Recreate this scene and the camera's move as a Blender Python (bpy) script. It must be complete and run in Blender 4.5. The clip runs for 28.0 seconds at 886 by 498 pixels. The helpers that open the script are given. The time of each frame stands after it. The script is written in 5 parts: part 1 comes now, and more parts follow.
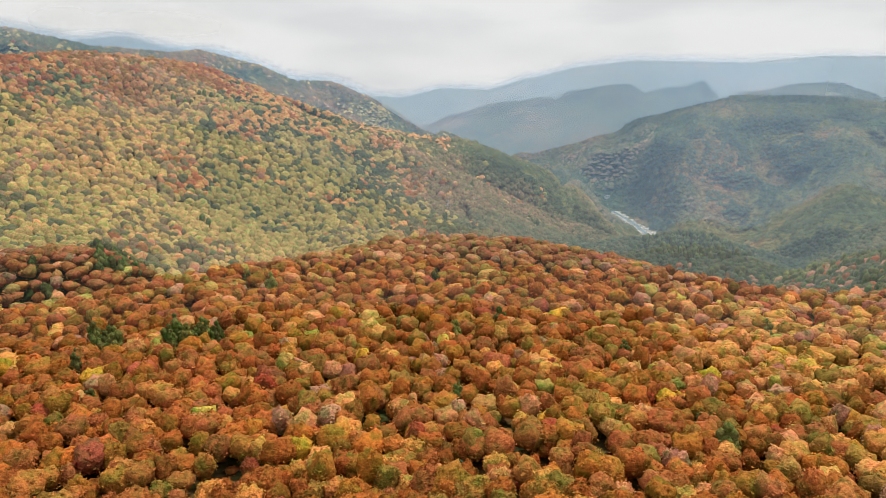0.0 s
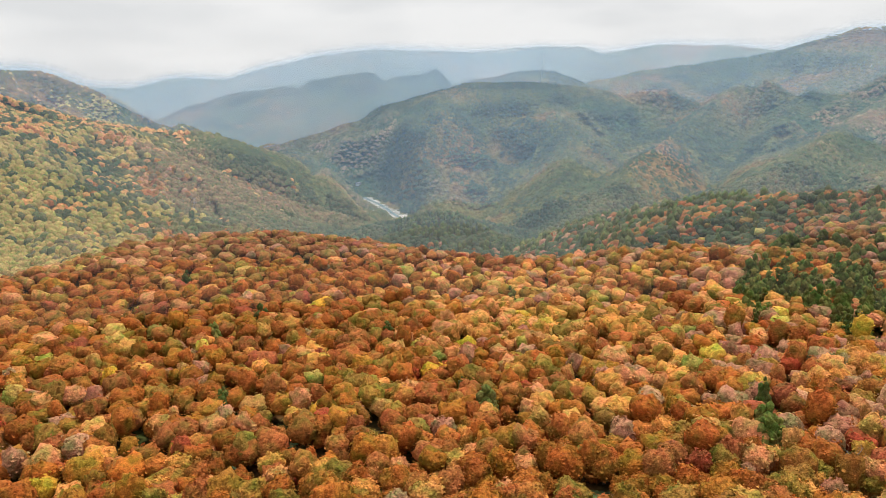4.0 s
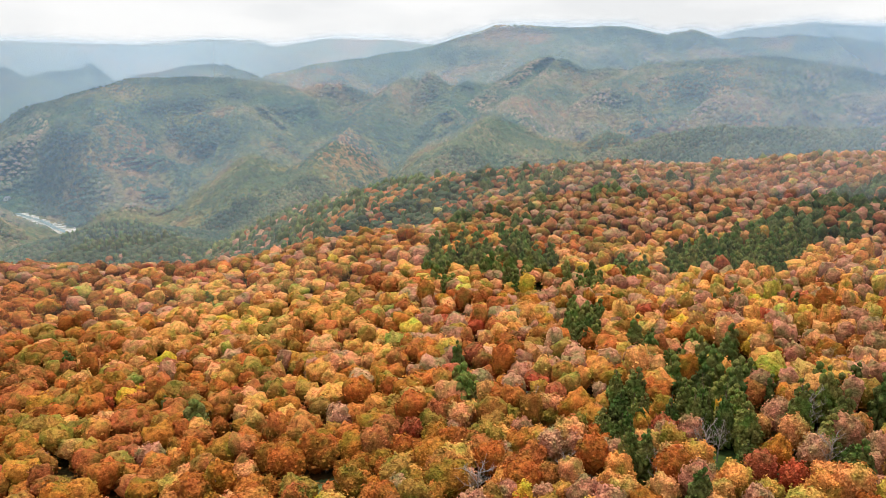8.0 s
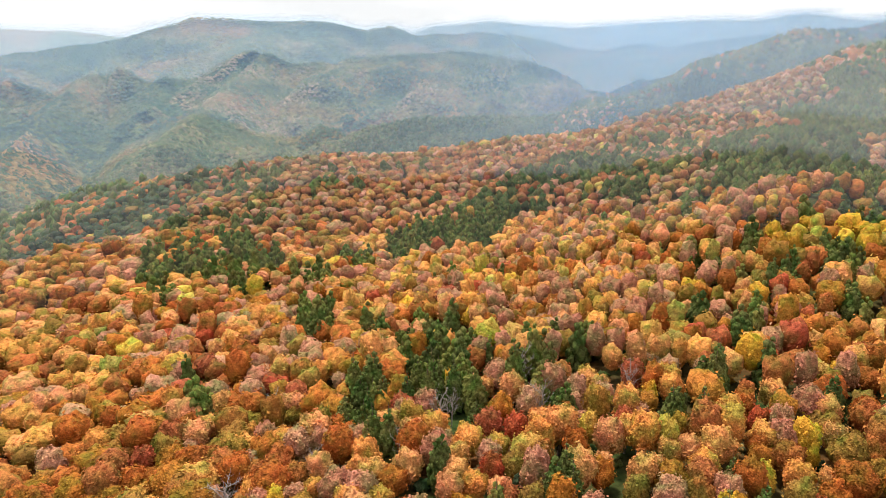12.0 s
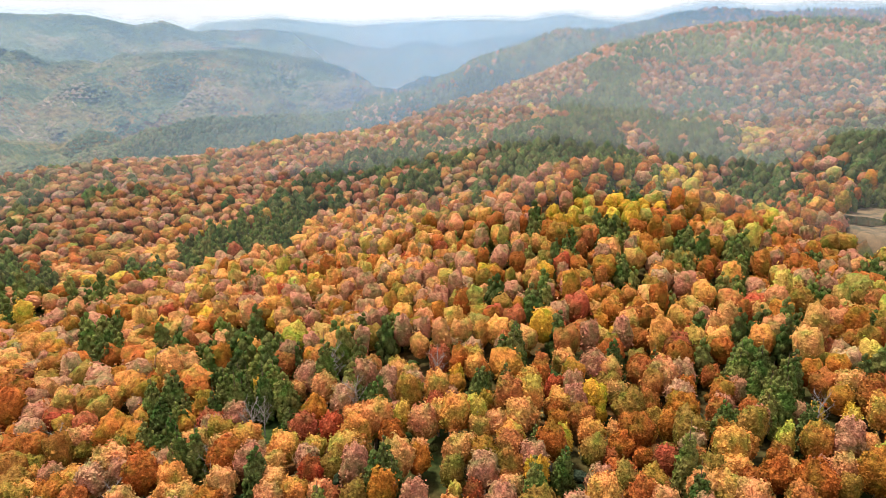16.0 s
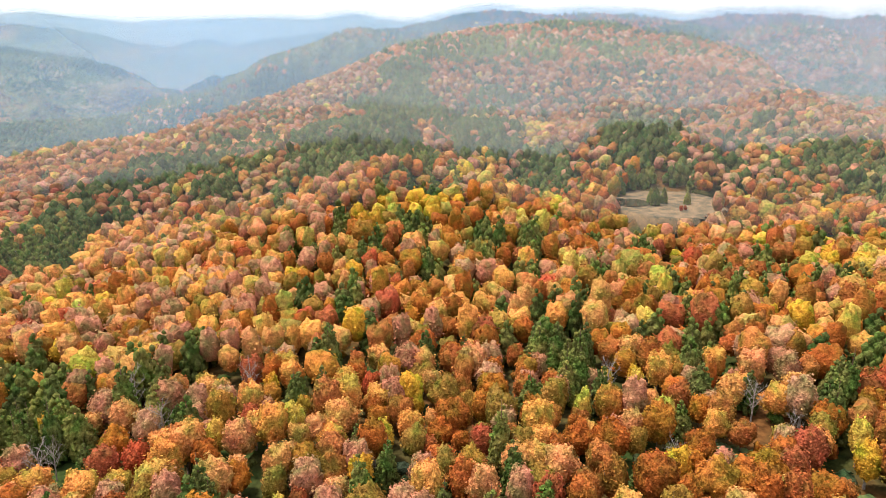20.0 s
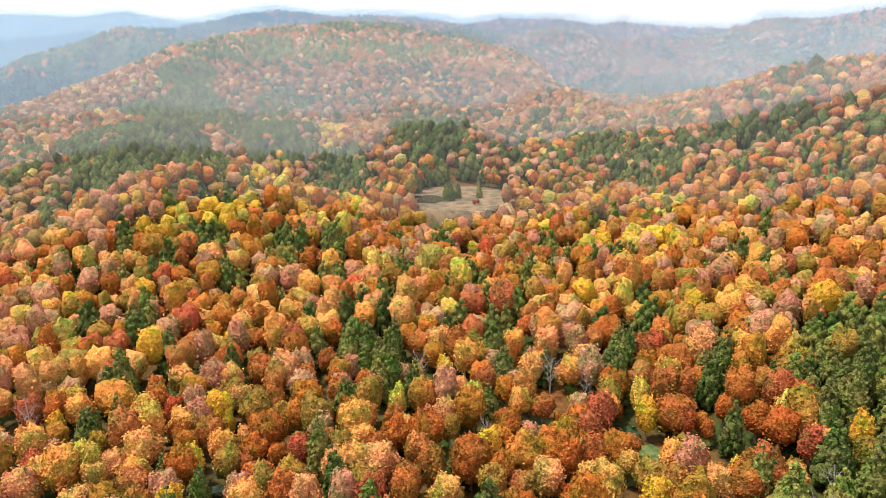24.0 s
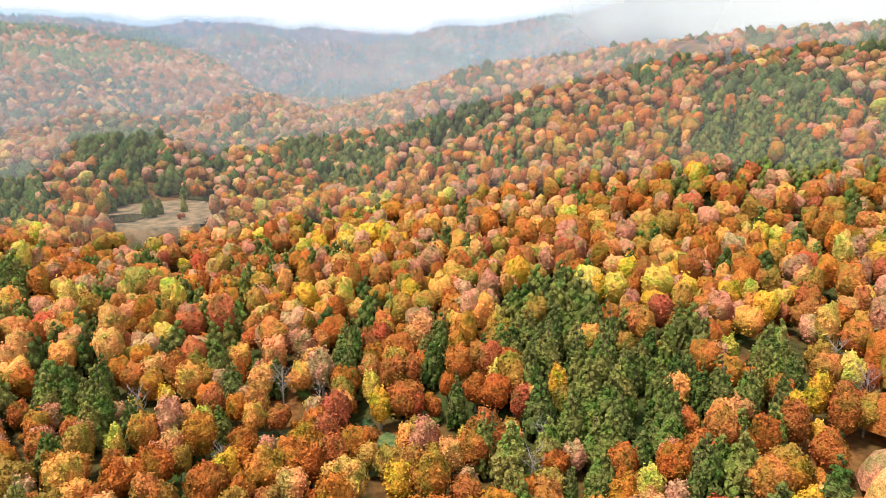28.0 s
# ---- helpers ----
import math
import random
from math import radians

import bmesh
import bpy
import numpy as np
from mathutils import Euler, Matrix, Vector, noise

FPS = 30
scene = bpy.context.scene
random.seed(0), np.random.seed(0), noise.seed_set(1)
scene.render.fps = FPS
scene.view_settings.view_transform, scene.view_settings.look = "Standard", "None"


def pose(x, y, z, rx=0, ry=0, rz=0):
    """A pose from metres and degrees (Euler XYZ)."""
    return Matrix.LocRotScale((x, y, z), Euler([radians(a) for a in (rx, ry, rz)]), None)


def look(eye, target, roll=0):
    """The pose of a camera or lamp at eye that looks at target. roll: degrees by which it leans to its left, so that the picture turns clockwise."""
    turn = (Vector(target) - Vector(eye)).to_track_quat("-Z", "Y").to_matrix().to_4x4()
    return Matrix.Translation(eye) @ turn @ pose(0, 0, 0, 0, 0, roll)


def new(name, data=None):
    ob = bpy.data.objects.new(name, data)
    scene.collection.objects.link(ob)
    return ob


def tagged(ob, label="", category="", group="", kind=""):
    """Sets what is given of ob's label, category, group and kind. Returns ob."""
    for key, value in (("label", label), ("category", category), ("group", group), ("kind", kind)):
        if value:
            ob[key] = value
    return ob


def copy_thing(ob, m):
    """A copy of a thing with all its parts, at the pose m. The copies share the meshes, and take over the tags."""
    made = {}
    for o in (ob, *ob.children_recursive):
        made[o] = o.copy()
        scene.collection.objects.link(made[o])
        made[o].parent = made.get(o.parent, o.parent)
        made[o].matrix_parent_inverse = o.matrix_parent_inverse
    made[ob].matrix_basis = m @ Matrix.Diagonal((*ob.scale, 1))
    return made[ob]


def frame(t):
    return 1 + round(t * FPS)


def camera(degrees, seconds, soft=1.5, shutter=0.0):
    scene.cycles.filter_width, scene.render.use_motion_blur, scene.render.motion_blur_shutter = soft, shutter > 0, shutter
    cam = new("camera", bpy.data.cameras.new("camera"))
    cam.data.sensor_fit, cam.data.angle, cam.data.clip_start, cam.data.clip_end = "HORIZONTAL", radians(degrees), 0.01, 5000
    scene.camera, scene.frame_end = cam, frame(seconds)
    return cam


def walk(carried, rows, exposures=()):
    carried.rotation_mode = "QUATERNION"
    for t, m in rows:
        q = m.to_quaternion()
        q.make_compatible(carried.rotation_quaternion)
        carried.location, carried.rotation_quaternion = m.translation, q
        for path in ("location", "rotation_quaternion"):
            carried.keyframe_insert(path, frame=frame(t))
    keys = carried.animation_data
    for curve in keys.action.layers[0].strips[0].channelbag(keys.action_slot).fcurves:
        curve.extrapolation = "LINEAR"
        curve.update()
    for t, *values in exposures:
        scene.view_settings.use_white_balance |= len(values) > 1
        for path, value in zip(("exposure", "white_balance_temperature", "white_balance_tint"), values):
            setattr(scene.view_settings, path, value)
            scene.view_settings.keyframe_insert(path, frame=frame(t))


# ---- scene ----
cam = camera(65.06, 28.0, soft=0.8)
EYE = 360.0                      # height of the drone over the river flats

# The drone hovers on one spot and turns: seconds, bearing, pitch, roll (degrees).
WALK = (
    (0.0, -0.00, -13.77, 0.41),
    (0.5, 3.02, -13.86, 0.36),
    (1.0, 5.98, -13.98, 0.32),
    (1.5, 8.57, -14.07, 0.30),
    (2.0, 10.88, -14.18, 0.24),
    (2.5, 12.97, -14.28, 0.26),
    (4.5, 23.50, -14.59, 0.19),
    (5.0, 26.82, -14.66, 0.12),
    (5.5, 30.10, -14.72, 0.10),
    (6.0, 33.32, -14.77, 0.08),
    (6.5, 36.44, -14.83, 0.03),
    (7.0, 39.61, -14.87, 0.03),
    (7.5, 42.88, -14.91, 0.01),
    (8.0, 45.92, -14.97, -0.04),
    (8.5, 48.79, -15.03, -0.05),
    (9.0, 51.81, -15.08, 0.02),
    (9.5, 54.78, -15.14, 0.01),
    (10.0, 57.72, -15.18, -0.01),
    (10.5, 60.65, -15.24, -0.00),
    (11.0, 63.61, -15.32, 0.07),
    (11.5, 66.32, -15.35, 0.07),
    (12.0, 69.05, -15.38, 0.04),
    (12.5, 71.76, -15.41, 0.03),
    (14.5, 79.97, -15.52, 0.06),
    (15.0, 81.95, -15.54, 0.04),
    (15.5, 83.81, -15.58, 0.03),
    (16.0, 85.90, -15.59, 0.02),
    (16.5, 87.58, -15.60, 0.02),
    (17.0, 89.33, -15.61, 0.01),
    (17.5, 91.17, -15.62, 0.01),
    (18.0, 92.90, -15.62, 0.01),
    (18.5, 94.81, -15.61, 0.05),
    (19.0, 97.28, -15.65, 0.03),
    (19.5, 99.83, -15.63, 0.05),
    (20.0, 102.30, -15.62, 0.14),
    (20.5, 104.57, -15.59, 0.15),
    (22.5, 111.97, -15.53, 0.16),
    (23.0, 114.07, -15.51, 0.12),
    (23.5, 116.50, -15.49, 0.14),
    (24.0, 118.99, -15.46, 0.19),
    (24.5, 121.80, -15.41, 0.18),
    (25.0, 124.63, -15.37, 0.21),
    (25.5, 127.62, -15.31, 0.17),
    (26.0, 130.55, -15.26, 0.15),
    (26.5, 133.49, -15.22, 0.11),
    (27.0, 136.60, -15.19, -0.02),
    (27.5, 139.71, -15.13, -0.05),
    (28.0, 142.81, -15.07, -0.06),
)

walk(cam, [(t, pose(0, 0, EYE, 90 + tilt, 0, -bearing) @ pose(0, 0, 0, 0, 0, lean))
           for t, bearing, tilt, lean in WALK],
     exposures=[(0.0, 0.20), (2.5, 0.23), (5.0, 0.34), (8.0, 0.48), (11.0, 0.62), (16.0, 0.70), (20.0, 0.82), (28.0, 0.88)])

# ---- light: a bright, thinly overcast autumn sky with a veiled sun ----
SUN_BEARING, SUN_HEIGHT = 40.0, 66.0
world = bpy.data.worlds.new("sky")
scene.world = world
world.use_nodes = True
wn, wl = world.node_tree.nodes, world.node_tree.links
wn.clear()
w_out, w_bg = wn.new("ShaderNodeOutputWorld"), wn.new("ShaderNodeBackground")
sky = wn.new("ShaderNodeTexSky")
sky.sky_type, sky.sun_disc = "NISHITA", False
sky.sun_elevation, sky.sun_rotation = radians(SUN_HEIGHT), radians(SUN_BEARING)
dim = wn.new("ShaderNodeMix")
dim.data_type, dim.blend_type = "RGBA", "MULTIPLY"
dim.inputs[0].default_value = 1.0
dim.inputs[7].default_value = (0.09, 0.09, 0.09, 1)
wl.new(sky.outputs[0], dim.inputs[6])
coord, stretch = wn.new("ShaderNodeTexCoord"), wn.new("ShaderNodeMapping")
stretch.inputs["Scale"].default_value = (1.2, 1.2, 4.5)
cloud = wn.new("ShaderNodeTexNoise")
cloud.inputs["Scale"].default_value, cloud.inputs["Detail"].default_value = 2.6, 7.0
cramp = wn.new("ShaderNodeValToRGB")
cramp.color_ramp.elements[0].position, cramp.color_ramp.elements[0].color = 0.38, (0.77, 0.78, 0.79, 1)
cramp.color_ramp.elements[1].position, cramp.color_ramp.elements[1].color = 0.55, (0.90, 0.90, 0.90, 1)
wl.new(coord.outputs["Generated"], stretch.inputs["Vector"])
wl.new(stretch.outputs[0], cloud.inputs["Vector"])
wl.new(cloud.outputs[0], cramp.inputs[0])
cover = wn.new("ShaderNodeMix")
cover.data_type = "RGBA"
cover.inputs[0].default_value = 0.97
wl.new(dim.outputs[2], cover.inputs[6])
wl.new(cramp.outputs[0], cover.inputs[7])
wl.new(cover.outputs[2], w_bg.inputs[0])
height, lift = wn.new("ShaderNodeSeparateXYZ"), wn.new("ShaderNodeMapRange")      # an overcast sky is brighter overhead
wl.new(coord.outputs["Generated"], height.inputs[0])
wl.new(height.outputs[2], lift.inputs["Value"])
lift.inputs["From Min"].default_value, lift.inputs["From Max"].default_value = 0.1, 0.9
lift.inputs["To Min"].default_value, lift.inputs["To Max"].default_value = 0.80, 1.22
wl.new(lift.outputs[0], w_bg.inputs[1])
wl.new(w_bg.outputs[0], w_out.inputs[0])

sun = new("sun", bpy.data.lights.new("sun", "SUN"))
sun.data.energy, sun.data.angle, sun.data.color = 3.9, radians(8), (1.0, 0.92, 0.80)
sun.matrix_world = look((0, 0, 0), (-math.sin(radians(SUN_BEARING)), -math.cos(radians(SUN_BEARING)), -math.tan(radians(SUN_HEIGHT))))


# ---- lie of the land ----
def lattice(ix, iy, seed):
    h = (ix.astype(np.int64) * 374761393 + iy.astype(np.int64) * 668265263 + seed * 1442695041) & 0x7FFFFFFF
    h = ((h ^ (h >> 13)) * 1274126177) & 0x7FFFFFFF
    return ((h ^ (h >> 16)) & 0xFFFF) / 65535.0


def grain(x, y, size, seed=0, octaves=1):
    """Smooth noise from -1 to 1 with bumps of the given size in metres."""
    total, amp, norm = 0.0, 1.0, 0.0
    for k in range(octaves):
        u, v = x / size + 37.7 * k, y / size - 11.3 * k
        ix, iy = np.floor(u), np.floor(v)
        fx, fy = u - ix, v - iy
        fx, fy = fx * fx * (3 - 2 * fx), fy * fy * (3 - 2 * fy)
        a, b = lattice(ix, iy, seed + k), lattice(ix + 1, iy, seed + k)
        c, d = lattice(ix, iy + 1, seed + k), lattice(ix + 1, iy + 1, seed + k)
        total = total + amp * ((a + (b - a) * fx) * (1 - fy) + (c + (d - c) * fx) * fy)
        norm, amp, size = norm + amp, amp * 0.5, size * 0.5
    return total / norm * 2 - 1


CANOPY = 15.0
SECTIONS = []


def section(bearing, *stations):
    """Height of the wood's roof over the drone at distances along one bearing: foreground (four), first crest, trough,
    bank behind it, saddle, second crest, its far side."""
    SECTIONS.append((bearing, (0, -84), *stations))


section(-60, (110, -95), (170, -102), (240, -107), (330, -113), (400, -115), (440, -130), (490, -110), (560, -120), (720, -200), (1000, -300))
section(-40, (110, -95), (170, -102), (240, -106), (330, -110), (395, -111), (440, -134), (490, -98), (560, -112), (720, -200), (950, -290))
section(-28, (110, -95), (170, -102), (240, -105), (330, -107), (400, -107), (440, -134), (490, -102), (560, -115), (720, -205), (950, -300))
section(-25.4, (110, -95), (170, -102), (240, -105), (330, -107), (405, -107), (445, -134), (490, -110), (560, -125), (720, -210), (950, -305))
section(-22.5, (110, -95), (170, -102), (240, -105), (330, -107), (410, -106), (450, -128), (490, -134), (560, -160), (720, -230), (950, -310))
section(-10, (112, -94), (170, -102), (250, -105), (350, -108), (460, -109), (510, -130), (570, -165), (640, -210), (760, -260), (950, -320))
section(-2.7, (112, -92), (170, -101), (260, -105), (380, -108), (510, -108), (560, -130), (620, -165), (700, -220), (800, -270), (1000, -330))
section(5, (112, -90), (170, -100), (260, -105), (380, -109), (510, -110), (560, -130), (620, -165), (700, -220), (800, -270), (1000, -330))
section(12, (113, -88), (170, -98), (260, -105), (370, -109), (480, -110), (540, -135), (610, -175), (700, -230), (800, -280), (1000, -330))
section(18.6, (113, -86), (170, -97), (250, -104), (350, -110), (450, -112), (520, -145), (600, -190), (720, -250), (850, -285), (1050, -330))
section(25.8, (114, -85), (170, -96), (250, -104), (345, -112), (440, -116), (520, -165), (620, -220), (760, -250), (950, -245), (1080, -310))
section(29, (114, -84), (170, -95), (250, -103), (345, -110), (440, -113), (510, -150), (600, -190), (720, -205), (890, -197), (1000, -260))
section(33, (114, -84), (170, -94), (250, -101), (345, -107), (438, -108), (500, -140), (580, -162), (680, -170), (830, -161), (950, -240))
section(38.5, (114, -83), (170, -92), (250, -98), (340, -101), (428, -98), (480, -120), (560, -138), (640, -138), (760, -130), (880, -210))
section(45, (115, -82), (170, -90), (245, -96), (330, -94), (410, -88), (455, -108), (520, -116), (590, -110), (690, -101), (800, -170))
section(50, (115, -82), (170, -88), (240, -94), (320, -93), (390, -88), (430, -103), (490, -101), (560, -94), (640, -86), (760, -150))
section(55, (115, -81), (165, -86), (230, -92), (290, -95), (345, -97), (400, -101), (460, -97), (530, -87), (600, -78), (720, -140))
section(59.5, (115, -80), (165, -85), (225, -90), (285, -93), (335, -96), (390, -98), (450, -92), (520, -82), (590, -72), (700, -120))
section(65, (115, -79), (165, -83), (225, -87), (285, -91), (335, -95), (400, -95), (460, -88), (530, -80), (600, -75), (720, -120))
section(74, (115, -78), (165, -80), (230, -83), (290, -86), (340, -90), (400, -91), (470, -83), (550, -74), (650, -66), (800, -110))
section(80, (115, -78), (165, -78), (230, -80), (290, -80), (340, -81), (400, -90), (480, -80), (580, -70), (700, -65), (850, -110))
section(84, (115, -78), (165, -77), (230, -78), (290, -77), (345, -74), (405, -86), (490, -70), (600, -62), (760, -55), (900, -90))
section(89.5, (115, -78), (165, -76), (230, -76), (295, -72), (357, -66), (420, -80), (515, -58), (640, -58), (830, -36), (1000, -60))
section(94.7, (115, -77), (165, -76), (230, -74), (300, -66), (370, -50), (430, -72), (528, -45), (680, -54), (920, -11), (1050, -20))
section(97.4, (115, -77), (165, -76), (230, -73), (300, -64), (378, -44), (435, -70), (530, -44), (690, -56), (950, 12), (1100, 10))
section(101, (115, -77), (165, -76), (230, -73), (300, -64), (380, -46), (440, -72), (540, -48), (700, -60), (1000, 27), (1200, 10))
section(105, (115, -76), (165, -76), (230, -74), (300, -66), (375, -55), (435, -78), (550, -46), (700, -60), (1050, 44), (1250, 20))
section(109.5, (115, -76), (165, -75), (230, -74), (300, -69), (365, -63), (425, -84), (560, -52), (700, -62), (1100, 54), (1300, 30))
section(112.4, (115, -75), (165, -75), (230, -74), (295, -70), (355, -64), (415, -80), (600, -52), (720, -58), (1150, 60), (1350, 30))
section(115, (115, -75), (165, -74), (225, -73), (285, -74), (345, -71), (412, -64), (485, -39), (620, -60), (1200, 64), (1400, 30))
section(119, (115, -75), (165, -73), (220, -72), (275, -76), (325, -77), (420, -63), (490, -38), (640, -62), (1250, 62), (1400, 30))
section(122, (115, -74), (165, -73), (220, -71), (270, -76), (320, -77), (420, -64), (500, -43), (640, -60), (1250, 52), (1400, 30))
section(125, (115, -74), (165, -72), (220, -71), (265, -73), (310, -74), (405, -72), (520, -58), (680, -42), (1250, 25), (1400, 10))
section(128.2, (115, -74), (165, -72), (220, -70), (265, -70), (310, -70), (400, -68), (520, -50), (690, -19), (900, -45), (1200, -40))
section(133, (115, -74), (165, -71), (220, -69), (260, -69), (300, -69), (400, -66), (520, -48), (640, -42), (900, -65), (1200, -50))
section(138.8, (115, -74), (165, -70), (220, -67), (260, -67), (300, -67), (400, -62), (500, -38), (620, -21), (850, -50), (1200, -50))
section(144.7, (115, -73), (165, -68), (215, -65), (250, -65), (290, -64), (390, -54), (480, -28), (580, 1), (800, -20), (1200, -40))
section(150.5, (115, -72), (165, -67), (210, -63), (250, -62), (285, -61), (380, -45), (470, -18), (570, 5), (780, -10), (1200, -30))
section(157.7, (115, -72), (165, -66), (210, -62), (250, -61), (280, -58), (370, -38), (460, -8), (560, 17), (760, 10), (1200, -20))
section(166, (115, -72), (165, -65), (210, -61), (250, -59), (280, -56), (370, -34), (460, -2), (550, 26), (760, 20), (1200, -10))
section(180, (115, -72), (165, -65), (210, -60), (250, -57), (280, -54), (370, -32), (460, 2), (550, 29), (760, 25), (1200, -10))
section(240, (115, -80), (165, -80), (230, -80), (300, -78), (400, -75), (500, -70), (600, -65), (700, -60), (900, -45), (1200, -30))

RIDGES = []


def crest(slope, spread, *stations):
    """A ridge line: bearing, distance and angle over the horizon of the wood along its crest."""
    pts = [(d * math.sin(radians(b)), d * math.cos(radians(b)), EYE + d * math.tan(radians(e)) - CANOPY) for b, d, e in stations]
    RIDGES.append((slope, spread, np.array(pts)))


# the sunny mountain beyond the plateau and the ridges behind it
crest(0.46, 1.0, (-48, 1150, 2.2), (-31.7, 1250, 1.6), (-26.5, 1350, 2.0), (-19.3, 1430, 1.3), (-15.7, 1450, -0.1), (-10.2, 1500, -2.1))
crest(0.66, 1.0, (-10.2, 1500, -2.1), (-6.7, 1530, -3.4), (-1.2, 1560, -4.3), (2.1, 1580, -4.5), (5.3, 1600, -5.8), (8.1, 1620, -7.6),
      (11, 1650, -9.3), (13.8, 1680, -11.4))
crest(0.40, 0.6, (-14, 1300, -4.2), (-11, 1050, -8.4), (-9, 880, -12.0))
crest(0.40, 0.6, (-2, 1480, -5.6), (2, 1200, -9.6), (4, 1050, -12.2))
crest(0.42, 1.0, (-50, 2000, 4.5), (-31.4, 2000, 3.4), (-26, 2100, 2.2), (-20.9, 2250, 1.9), (-18.9, 2300, 2.1), (-14.8, 2350, 1.2),
      (-11.9, 2380, 0.0), (-9.3, 2400, -0.1), (-6.6, 2420, -1.4), (-1.2, 2450, -3.8))
crest(0.30, 0.6, (-28, 4400, 2.5), (-24.2, 4400, 3.0), (-20, 4400, 1.5), (-10, 4400, -1.0), (-4.8, 4400, -1.2), (-2, 4400, -1.4), (8, 4400, -1.0))
crest(0.30, 0.6, (-5, 3900, -1.9), (-0.3, 3900, -0.7), (2.9, 3900, -0.8), (6, 3900, -0.9))
# the long range over the river and the plateau behind it
crest(0.40, 1.0, (-1.2, 3300, -3.4), (2.9, 3350, -0.9), (7.4, 3400, 0.3), (10.4, 3420, 1.0), (15.1, 3450, 1.6), (20, 3450, 1.5),
      (22.7, 3450, 1.4), (27.5, 3500, 1.8), (31.1, 3500, 1.8), (33.8, 3550, 0.9), (35.6, 3550, -0.2))
crest(0.30, 0.6, (29, 4300, 0.6), (33.3, 4300, 1.3), (36.8, 4300, 1.9), (41.9, 4300, 1.8), (44.4, 4300, 1.5), (50, 4300, 1.2))
crest(0.42, 1.2, (5.9, 2700, -4.4), (9.7, 2600, -3.3), (13.2, 2560, -2.2), (16.7, 2480, -1.6), (23, 2320, -0.9), (27.5, 2300, -0.8), (32.9, 2350, -1.2))
crest(0.52, 0.5, (20, 2300, -2.0), (22, 2000, -4.9), (24.0, 1750, -8.6))
crest(0.52, 0.5, (29, 2250, -1.7), (30.5, 1900, -4.5), (30.5, 1600, -8.2))
crest(0.42, 1.2, (33.3, 2500, -1.0), (35.9, 2550, 0.1), (39.5, 2550, 0.5), (44.9, 2600, 1.4), (47.5, 2650, 2.2), (50.2, 2700, 3.0),
      (53.7, 2720, 2.9), (57.2, 2750, 2.8), (59.7, 2750, 2.9), (63, 2800, 2.1), (64.8, 2800, 2.5), (66.3, 2850, 1.9))
crest(0.52, 0.5, (44, 2450, 0.0), (40, 2000, -3.4), (36, 1650, -6.8), (33, 1350, -11.0))
crest(0.52, 0.5, (56, 2600, 1.2), (53, 2100, -1.6), (48, 1600, -5.2), (44, 1300, -9.0))
crest(0.40, 1.0, (62, 2300, 0.2), (66.6, 2300, 0.4), (71, 2350, 0.6), (75, 2350, 0.0), (77.6, 2300, -1.1), (80.7, 2200, -2.5))
crest(0.36, 1.0, (66, 3300, 1.8), (68.7, 3300, 2.5), (73.1, 3300, 2.8), (75.7, 3300, 2.5), (79, 3300, 2.3), (86.5, 3300, 2.7),
      (92.6, 3300, 2.7), (95.3, 3300, 3.1), (99.2, 3300, 2.5), (110, 3300, 2.5))
crest(0.36, 0.8, (78, 2900, -0.5), (84, 2600, -0.6), (90, 2500, 0.6), (96, 2400, 1.8))
crest(0.40, 0.8, (58, 1450, -7.5), (60.6, 1450, -6.5), (63.4, 1480, -5.1), (67.5, 1500, -4.4), (75.6, 1500, -4.3), (84, 1450, -3.2))
crest(0.50, 0.8, (85.1, 1500, -2.9), (87.3, 1550, -1.0), (90, 1600, 0.3), (92.7, 1650, 1.2), (95.3, 1700, 2.2), (98.8, 1750, 2.0), (103, 1800, 2.4))
# the skyline behind the wooded hill over the pond
crest(0.40, 1.0, (99.3, 1800, 2.2), (103.8, 1800, 3.2), (106.3, 1800, 3.5), (111, 1850, 3.1), (116.8, 1850, 3.1), (120.5, 1850, 2.5),
      (123.5, 1850, 3.0), (127.7, 1850, 3.0), (131, 1850, 2.5), (132.7, 1850, 2.8), (135.8, 1850, 2.4), (140.4, 1800, 2.1))
crest(0.40, 1.0, (140.4, 1800, 2.1), (143.1, 1800, 2.8), (146.1, 1800, 2.8), (149.5, 1780, 3.4), (153.6, 1750, 3.7), (157, 1700, 4.6), (164, 1700, 5.6), (180, 1700, 6.0))
crest(0.35, 1.0, (127, 1500, 0.4), (131, 1350, -0.6), (136, 1250, -1.2), (140, 1200, -1.8))
crest(0.30, 0.6, (13.5, 1150, -12.7), (16.3, 1150, -11.9), (20, 1150, -11.2), (23.8, 1100, -12.5), (26.1, 1050, -14.4))

def wrap(b):
    return (b + 60.0) % 360.0 - 60.0


def profile_table():
    """Stations of the sections at every degree, eased from bearing to bearing."""
    rows = np.array([[c for st in sec_[1:] for c in st] for sec_ in SECTIONS], float)
    first = rows[:1]
    at = np.array([sec_[0] for sec_ in SECTIONS] + [300.0])
    rows = np.concatenate([rows, first])
    deg = np.arange(-60, 301, 1.0)
    table = np.stack([np.interp(deg, at, rows[:, c]) for c in range(rows.shape[1])], -1)
    wide = np.pad(table, ((2, 2), (0, 0)), mode="edge")
    table = (wide[:-4] + 2 * wide[1:-3] + 3 * wide[2:-2] + 2 * wide[3:-1] + wide[4:]) / 9
    return table[:, 0::2], table[:, 1::2]


STATION_R, STATION_Z = profile_table()


